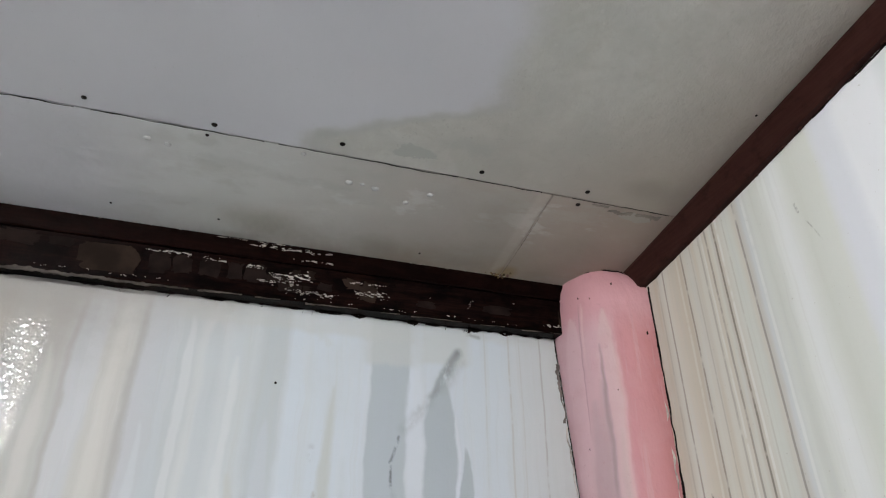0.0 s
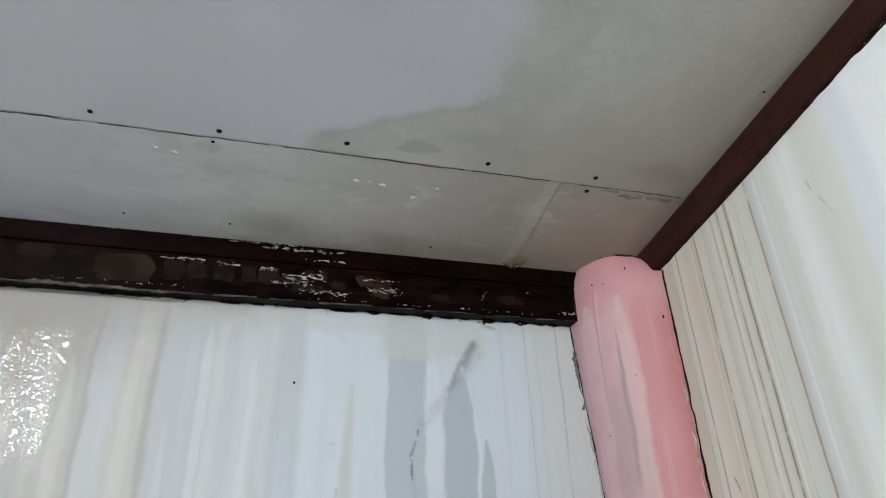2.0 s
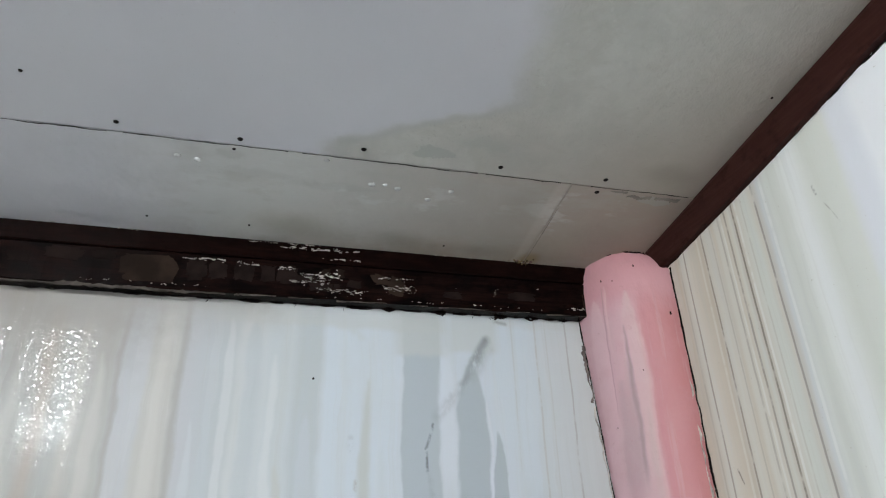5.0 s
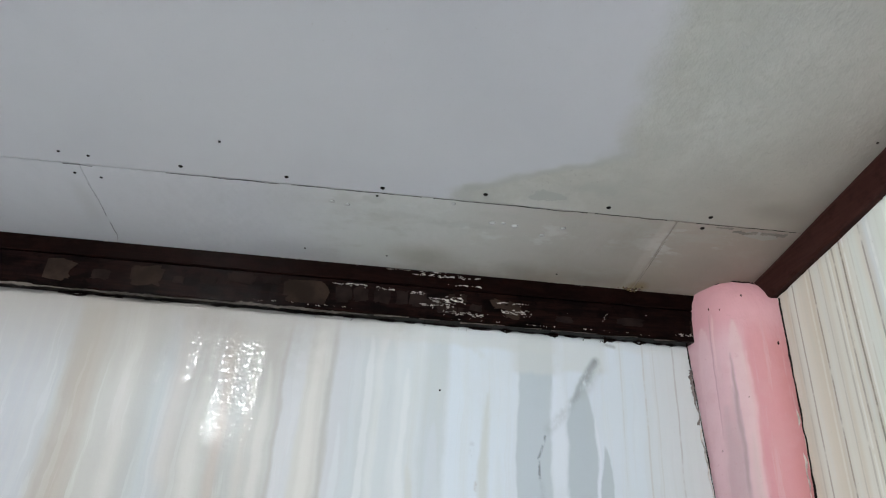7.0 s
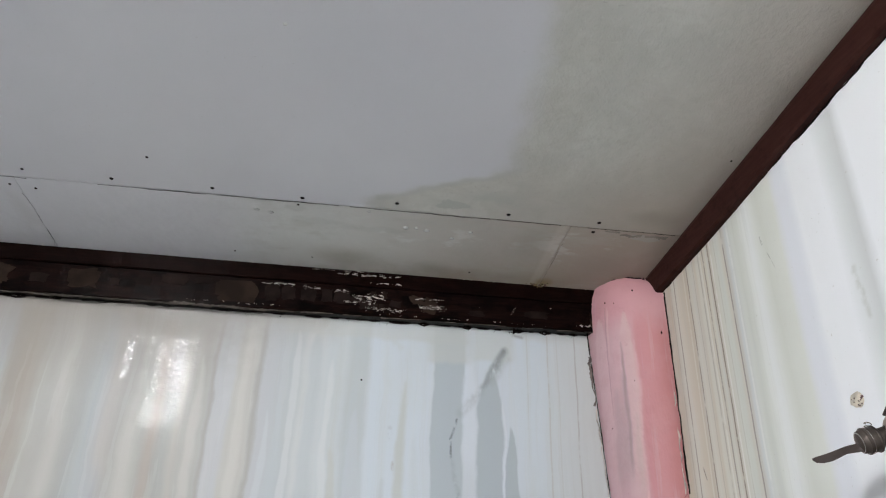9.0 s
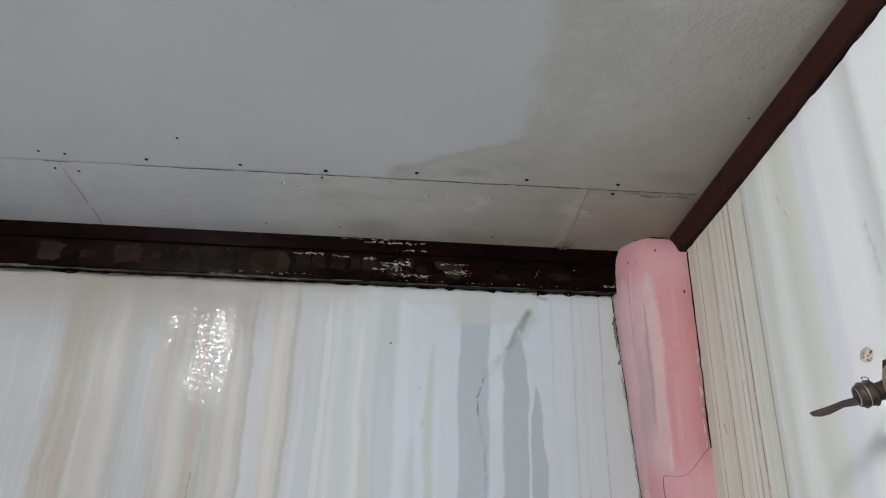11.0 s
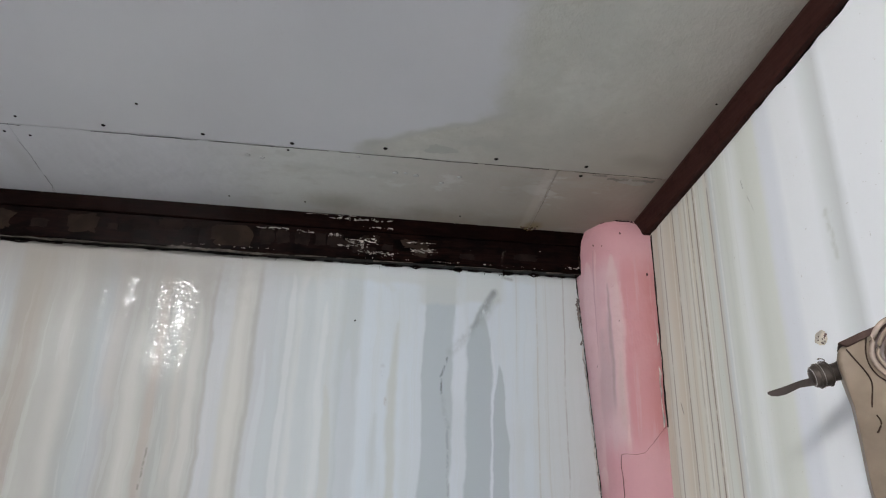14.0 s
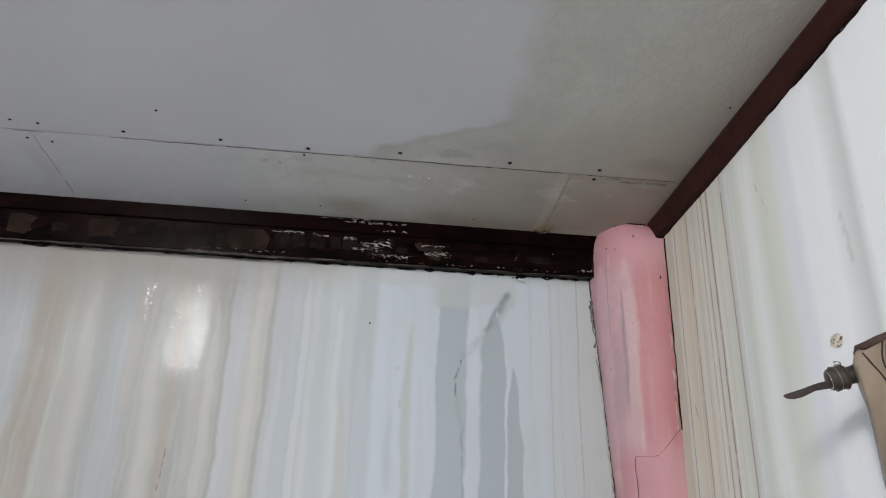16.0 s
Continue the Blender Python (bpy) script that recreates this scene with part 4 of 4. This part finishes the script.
bm, rings = bmesh.new(), []
TOP = 2.459
heights = [i * 0.1 for i in range(14)] + [1.4 + (TOP - 1.4) * i / 100 for i in range(101)]
for z in heights:
    a, b, c = section(z, TOP)
    ring = []
    for i in range(25):
        t = i / 24
        p = (1 - t) ** 2 * a + 2 * t * (1 - t) * b + t * t * c
        bulge = 0.004 * noise.noise(Vector((p.x * 14, p.y * 14, z * 5))) + (0.0018 + 0.004 * max(0, (z - 2.36) / 0.1)) * noise.noise(Vector((p.x * 60, p.y * 60, z * 40)))
        ring.append(bm.verts.new((p.x - bulge * 0.7, p.y - bulge * 0.7, z)))
    rings.append(ring)
for a, b in zip(rings, rings[1:]):
    for k in range(24):
        bm.faces.new((a[k], a[k + 1], b[k + 1], b[k]))
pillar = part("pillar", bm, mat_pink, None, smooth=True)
tagged(pillar, "rounded pink plaster pillar with wet streaks in the corner", "pillar", kind="structure")


def on_pillar(t, z, out=0.0):
    a, b, c = section(z, TOP)
    p = (1 - t) ** 2 * a + 2 * t * (1 - t) * b + t * t * c
    return Vector((p.x - out * 0.7, p.y - out * 0.7, z))


# torn seams on both sides of the pillar, and round its head
part("seam", ragged_line([(section(z, TOP)[0].x - 0.002, YN, z) for z in (2.295, 2.2, 2.1, 2.0, 1.9, 1.8, 1.7, 1.6, 1.4, 1.2)], (1, 0, 0), (0, -1, 0), 0.0055, 0.002, 340, 51, 0, 0.4), mat_crack_shade, pillar, "dark torn seam")
part("seam", ragged_line([(XE, 1.490 - 0.002, z) for z in (2.385, 2.2, 2.0, 1.79)], (0, 1, 0), (-1, 0, 0), 0.0065, 0.003, 280, 52, 0, 0.7), mat_crack_shade, pillar, "dark torn seam")
part("seam_lip", ragged_line([(XE - 0.006, 1.4975, z) for z in (2.08, 2.0, 1.79)], (-0.6, 0.8, 0), (-0.8, -0.6, 0), 0.007, 0.004, 130, 53), mat_chip, pillar, "pale torn paint edge")
part("seam_lip", ragged_line([(section(z, TOP)[0].x - 0.008, YN, z) for z in (2.22, 2.1, 2.06)], (1, 0, 0), (0, -1, 0), 0.013, 0.0025, 50, 54), mat_torn, pillar, "grey torn paint edge")
part("seam_lip", ragged_line([(section(z, TOP)[0].x - 0.007, YN, z) for z in (2.05, 1.9, 1.6)], (1, 0, 0), (0, -1, 0), 0.006, 0.0025, 160, 55), mat_chip, pillar, "pale torn paint edge")
head = [on_pillar(t, TOP - 0.004 - 0.05 * max(0, abs(t - 0.5) - 0.3), 0.002) for t in [i / 14 for i in range(1, 15)]]
part("seam", ragged_line(head, (0, 0, 1), (-0.7, -0.7, 0), 0.013, 0.003, 160, 56, 0, 0.9), mat_crack_shade, pillar, "dark torn seam")
crack = [on_pillar(t, z, 0.0002) for t, z in ((0.985, 1.792), (0.93, 1.775), (0.84, 1.745), (0.74, 1.718), (0.64, 1.712), (0.52, 1.715), (0.44, 1.712), (0.425, 1.68), (0.43, 1.63), (0.42, 1.56), (0.43, 1.45))]
part("crack", ragged_line(crack, (0.5, -0.5, 0.8), (-0.7, -0.7, 0), 0.0030, 0.003, 200, 57), mat_red_crack, pillar, "thin dark plaster crack")
for i, (t, z, w) in enumerate(((0.35, 2.375, 2.0), (0.47, 2.365, 1.6), (0.70, 2.40, 2.6), (0.93, 2.255, 3), (0.60, 2.11, 1.2), (0.22, 1.98, 1.6))):
    bm = bmesh.new()
    bmesh.ops.create_icosphere(bm, subdivisions=1, radius=0.001 * w)
    for v in bm.verts:
        v.co = Vector((v.co.x, v.co.y, v.co.z * 2.0))
    part("chip", bm, mat_patch, pillar).location = on_pillar(t, z, 0.0)

# ---- small marks on the walls ----
bm = bmesh.new()
rnd = random.Random(3)
bmesh.ops.create_uvsphere(bm, u_segments=18, v_segments=8, radius=1)
for v in bm.verts:
    k = 1 + 0.35 * noise.noise(v.co * 2.2)
    v.co = Vector((v.co.x * 0.0035, v.co.y * 0.017 * k, v.co.z * 0.0145 * k))
plug = part("plaster_plug", bm, mat_filler)
plug.location = (XE - 0.001, 0.815, 1.916)
tagged(plug, "crumbled beige plaster plug in a hole of the white wall", "plaster plug")
for i in range(13):
    bm = bmesh.new()
    bmesh.ops.create_icosphere(bm, subdivisions=1, radius=rnd.uniform(0.0012, 0.003))
    t, r = rnd.uniform(0, math.tau), rnd.uniform(0.005, 0.015)
    ob = part("pit", bm, mat_maroon, plug)
    ob.location = (-0.002, r * math.cos(t) - 0.003, 0.85 * r * math.sin(t))
bm = bmesh.new()
bmesh.ops.create_cone(bm, cap_ends=True, segments=10, radius1=0.0032, radius2=0.0026, depth=0.003)
nail = part("nail", bm, mat_nail)
nail.matrix_basis = pose(0.126, YN - 0.001, 2.10, 90)
tagged(nail, "small dark nail in the white wall", "nail")

# ---- wall fan without its cage, only a stub of one blade left ----
P0, RIGHT, NEAR = Vector((0.9, 0.64, 0.0)), Vector((0.8, -0.6, 0.0)), Vector((-0.6, -0.8, 0.0))


def at(u, z, d=0.0):
    return P0 + RIGHT * u + NEAR * d + Vector((0, 0, z))


fan = new("wall_fan")
fan.location = at(0.15, 1.55)
tagged(fan, "old beige wall fan, cage gone, with a grey blade stub", "fan")


def fan_part(name, bm, material, label="", parent=None, smooth=False):
    for v in bm.verts:
        v.co -= fan.location
    return part(name, bm, material, parent or fan, label, smooth)


def plate(outline, near, far, bevel):
    bm = bmesh.new()
    a = [bm.verts.new(at(u, z, near)) for u, z in outline]
    b = [bm.verts.new(at(u, z, far)) for u, z in outline]
    bm.faces.new(a)
    bm.faces.new(b[::-1])
    for i in range(len(a)):
        j = (i + 1) % len(a)
        bm.faces.new((a[i], a[j], b[j], b[i]))
    bmesh.ops.bevel(bm, geom=list(bm.edges), offset=bevel, segments=3, affect="EDGES", profile=0.5)
    return bm


fan_part("housing", plate([(0.026, 1.846), (0.068, 1.866), (0.110, 1.881), (0.145, 1.884), (0.158, 1.86), (0.160, 1.72), (0.150, 1.60), (0.142, 1.52), (0.044, 1.52), (0.037, 1.646), (0.036, 1.708), (0.034, 1.758), (0.022, 1.824)], 0.045, -0.03, 0.008), mat_beige, "dusty beige plastic housing", smooth=True)
fan_part("housing_cap", plate([(0.026, 1.853), (0.056, 1.866), (0.072, 1.872), (0.110, 1.889), (0.146, 1.890), (0.145, 1.880), (0.110, 1.876), (0.072, 1.862), (0.040, 1.846)], 0.050, -0.03, 0.003), mat_cap, "grimy brown upper edge")
CU, CZ = 0.124, 1.836   # middle of the ribbed cover
grime = [(CU + 0.056 * math.cos(i * math.tau / 28), CZ + 0.050 * math.sin(i * math.tau / 28)) for i in range(28)]
grime = [(min(u, 0.152), min(z, 1.874)) for u, z in grime]
fan_part("vent_recess", plate([p for i, p in enumerate(grime) if p != grime[i - 1]], 0.0475, 0.03, 0.0005), mat_maroon, "grimy recess behind the ribs")
for i, r in enumerate((0.055, 0.046, 0.034, 0.022, 0.012)):
    turn = [math.radians(a) for a in range(75, 290, 9)]
    ring = [at(CU + r * math.cos(a) + 0.0012 * math.sin(5 * a + i), CZ + r * 0.98 * math.sin(a) - 0.002 * i, 0.050 + 0.0012 * (5 - i) + 0.001 * math.sin(3 * a + i)) for a in turn]
    fan_part("vent_rib", tube(ring, 0.0042 if i in (0, 2) else 0.0030, 10), mat_cord if i != 1 else mat_beige, smooth=True)
post = [at(0.108, 1.790 - 0.012 * k, 0.050) for k in range(12)]
fan_part("neck_post", tube(post, 0.022, 18), mat_beige, "banded beige neck", smooth=True)
for k in range(10):
    z = 1.784 - 0.0085 * k
    ring = [at(0.108 + 0.0235 * math.cos(j * math.tau / 24), z + 0.0012 * math.sin(k * 3.1 + j * 0.3), 0.050 + 0.0235 * math.sin(j * math.tau / 24)) for j in range(24)]
    fan_part("neck_band", tube(ring, 0.0026, 6, True), (mat_cord, mat_maroon)[k % 2], smooth=True)
for pts in ([(0.037, 1.842), (0.046, 1.826), (0.056, 1.808), (0.062, 1.790), (0.058, 1.765), (0.056, 1.752)], [(0.066, 1.860), (0.062, 1.838), (0.063, 1.818), (0.072, 1.800), (0.088, 1.785), (0.100, 1.772)],
            [(0.060, 1.742), (0.064, 1.732), (0.060, 1.722), (0.056, 1.716)]):
    fine = []
    for i in range(len(pts) - 1):
        for k in range(4):
            q = [Vector((*pts[max(0, min(len(pts) - 1, i + o))], 0)) for o in (-1, 0, 1, 2)]
            f = k / 4
            fine.append(0.5 * (2 * q[1] + (q[2] - q[0]) * f + (2 * q[0] - 5 * q[1] + 4 * q[2] - q[3]) * f * f + (3 * q[1] - q[0] - 3 * q[2] + q[3]) * f ** 3))
    fan_part("wire", tube([at(p.x, p.y, 0.0485 + 0.001 * math.sin(i)) for i, p in enumerate(fine)], 0.0012, 6), mat_wire, smooth=True)
axis_a, axis_b = (-0.016, 1.805), (0.048, 1.822)


def along(t, d=0.0):
    return at(axis_a[0] + (axis_b[0] - axis_a[0]) * t, axis_a[1] + (axis_b[1] - axis_a[1]) * t, 0.010 + 0.02 * (0.5 - t) + d)


fan_part("shaft", tube([along(0.38), along(0.50), along(0.64), along(0.66), along(0.95)], [0.0135, 0.0140, 0.0148, 0.0160, 0.0175], 18), mat_steel, "short dull metal shaft", smooth=True)
hub = fan_part("hub", tube([along(-0.02), along(0.0), along(0.03), along(0.16), along(0.36), along(0.42), along(0.43)], [0.006, 0.012, 0.0165, 0.0190, 0.0190, 0.0170, 0.012], 22), mat_steel, "dull grey round hub", smooth=True)
for t, r in ((0.14, 0.0192), (0.36, 0.0195)):
    a, b = along(t - 0.018), along(t + 0.018)
    fan_part("hub_ring", tube([a, along(t - 0.012), along(t + 0.012), b], [r, r + 0.0012, r + 0.0012, r], 22), mat_steel, "worn bright ring", hub, True)
for t, r in ((0.02, 0.0150), (0.20, 0.0202)):
    fan_part("bright_ring", tube([along(t - 0.008), along(t), along(t + 0.008)], [r - 0.0006, r, r - 0.0006], 22), mat_chrome, "worn bright ring", hub, True)
rnd = random.Random(77)
for k in range(16):
    bm = bmesh.new()
    bmesh.ops.create_icosphere(bm, subdivisions=1, radius=rnd.uniform(0.002, 0.005))
    for v in bm.verts:
        v.co = v.co * (1 + 0.5 * noise.noise(v.co * 300 + Vector((k, 0, 0))))
        v.co.z *= 0.6
    u = rnd.uniform(0.036, 0.14)
    c = at(u, 1.8535 + 0.5 * (u - 0.033) * (0.95 if u < 0.11 else 0.6) - (0 if u < 0.11 else -0.013), rnd.uniform(-0.02, 0.048))
    for v in bm.verts:
        v.co += c
    fan_part("dirt_lump", bm, mat_maroon if k % 3 else mat_beige)
clip = [at(0.001 + 0.005 * math.cos(k * 0.8), 1.828 + 0.0022 * math.sin(k * 0.8) + 0.0004 * k, 0.010 + 0.0016 * k) for k in range(14)]
fan_part("wire_clip", tube(clip, 0.0008, 6), mat_chrome, "bent bright wire", smooth=True)
bm, rows = bmesh.new(), []
for i, (u, lo, hi) in enumerate(((-0.083, 1.7815, 1.7845), (-0.078, 1.7775, 1.787), (-0.068, 1.7765, 1.790), (-0.056, 1.779, 1.794), (-0.045, 1.784, 1.798), (-0.035, 1.789, 1.8015), (-0.022, 1.791, 1.8045), (-0.008, 1.793, 1.807))):
    tw = 0.006 * math.sin(i * 0.45)
    rows.append([bm.verts.new(at(u, lo, 0.022 + tw)), bm.verts.new(at(u, hi, 0.018 - tw)), bm.verts.new(at(u, hi, 0.0155 - tw)), bm.verts.new(at(u, lo, 0.0195 + tw))])
for a, b in zip(rows, rows[1:]):
    for k in range(4):
        bm.faces.new((a[k], a[(k + 1) % 4], b[(k + 1) % 4], b[k]))
bm.faces.new(rows[0])
bm.faces.new(rows[-1][::-1])
fan_part("blade_stub", bm, mat_blade, "dark grey broken blade")
bm = block((0.99, 0.50, 1.53), (XE, 0.60, 1.63), 0.006)
fan_part("wall_bracket", bm, mat_beige, "beige wall bracket")

# ---- lamp that lights the room ----
LX, LY, LZ, LR = -1.66, -2.50, 2.70, 0.28
lamp = new("pendant_lamp")
lamp.location = (LX, LY, LZ)
tagged(lamp, "round white globe lamp hanging close under the ceiling", "lamp")
bm = bmesh.new()
bmesh.ops.create_uvsphere(bm, u_segments=24, v_segments=14, radius=LR)
for v in bm.verts:
    if v.co.z > 0:
        v.co.xy *= 1 - 0.25 * v.co.z / LR
part("bulb", bm, mat_glow, lamp, "glowing white bulb", True)
part("socket", tube([(0, 0, 0.275), (0, 0, 0.285), (0, 0, 0.320)], [0.045, 0.048, 0.020], 16), mat_socket, lamp, "white lamp socket", True)
part("cord", tube([(0, 0, 0.318), (0, 0, roof(LY) - LZ + 0.002)], 0.004, 8), mat_socket, lamp, "white cord")
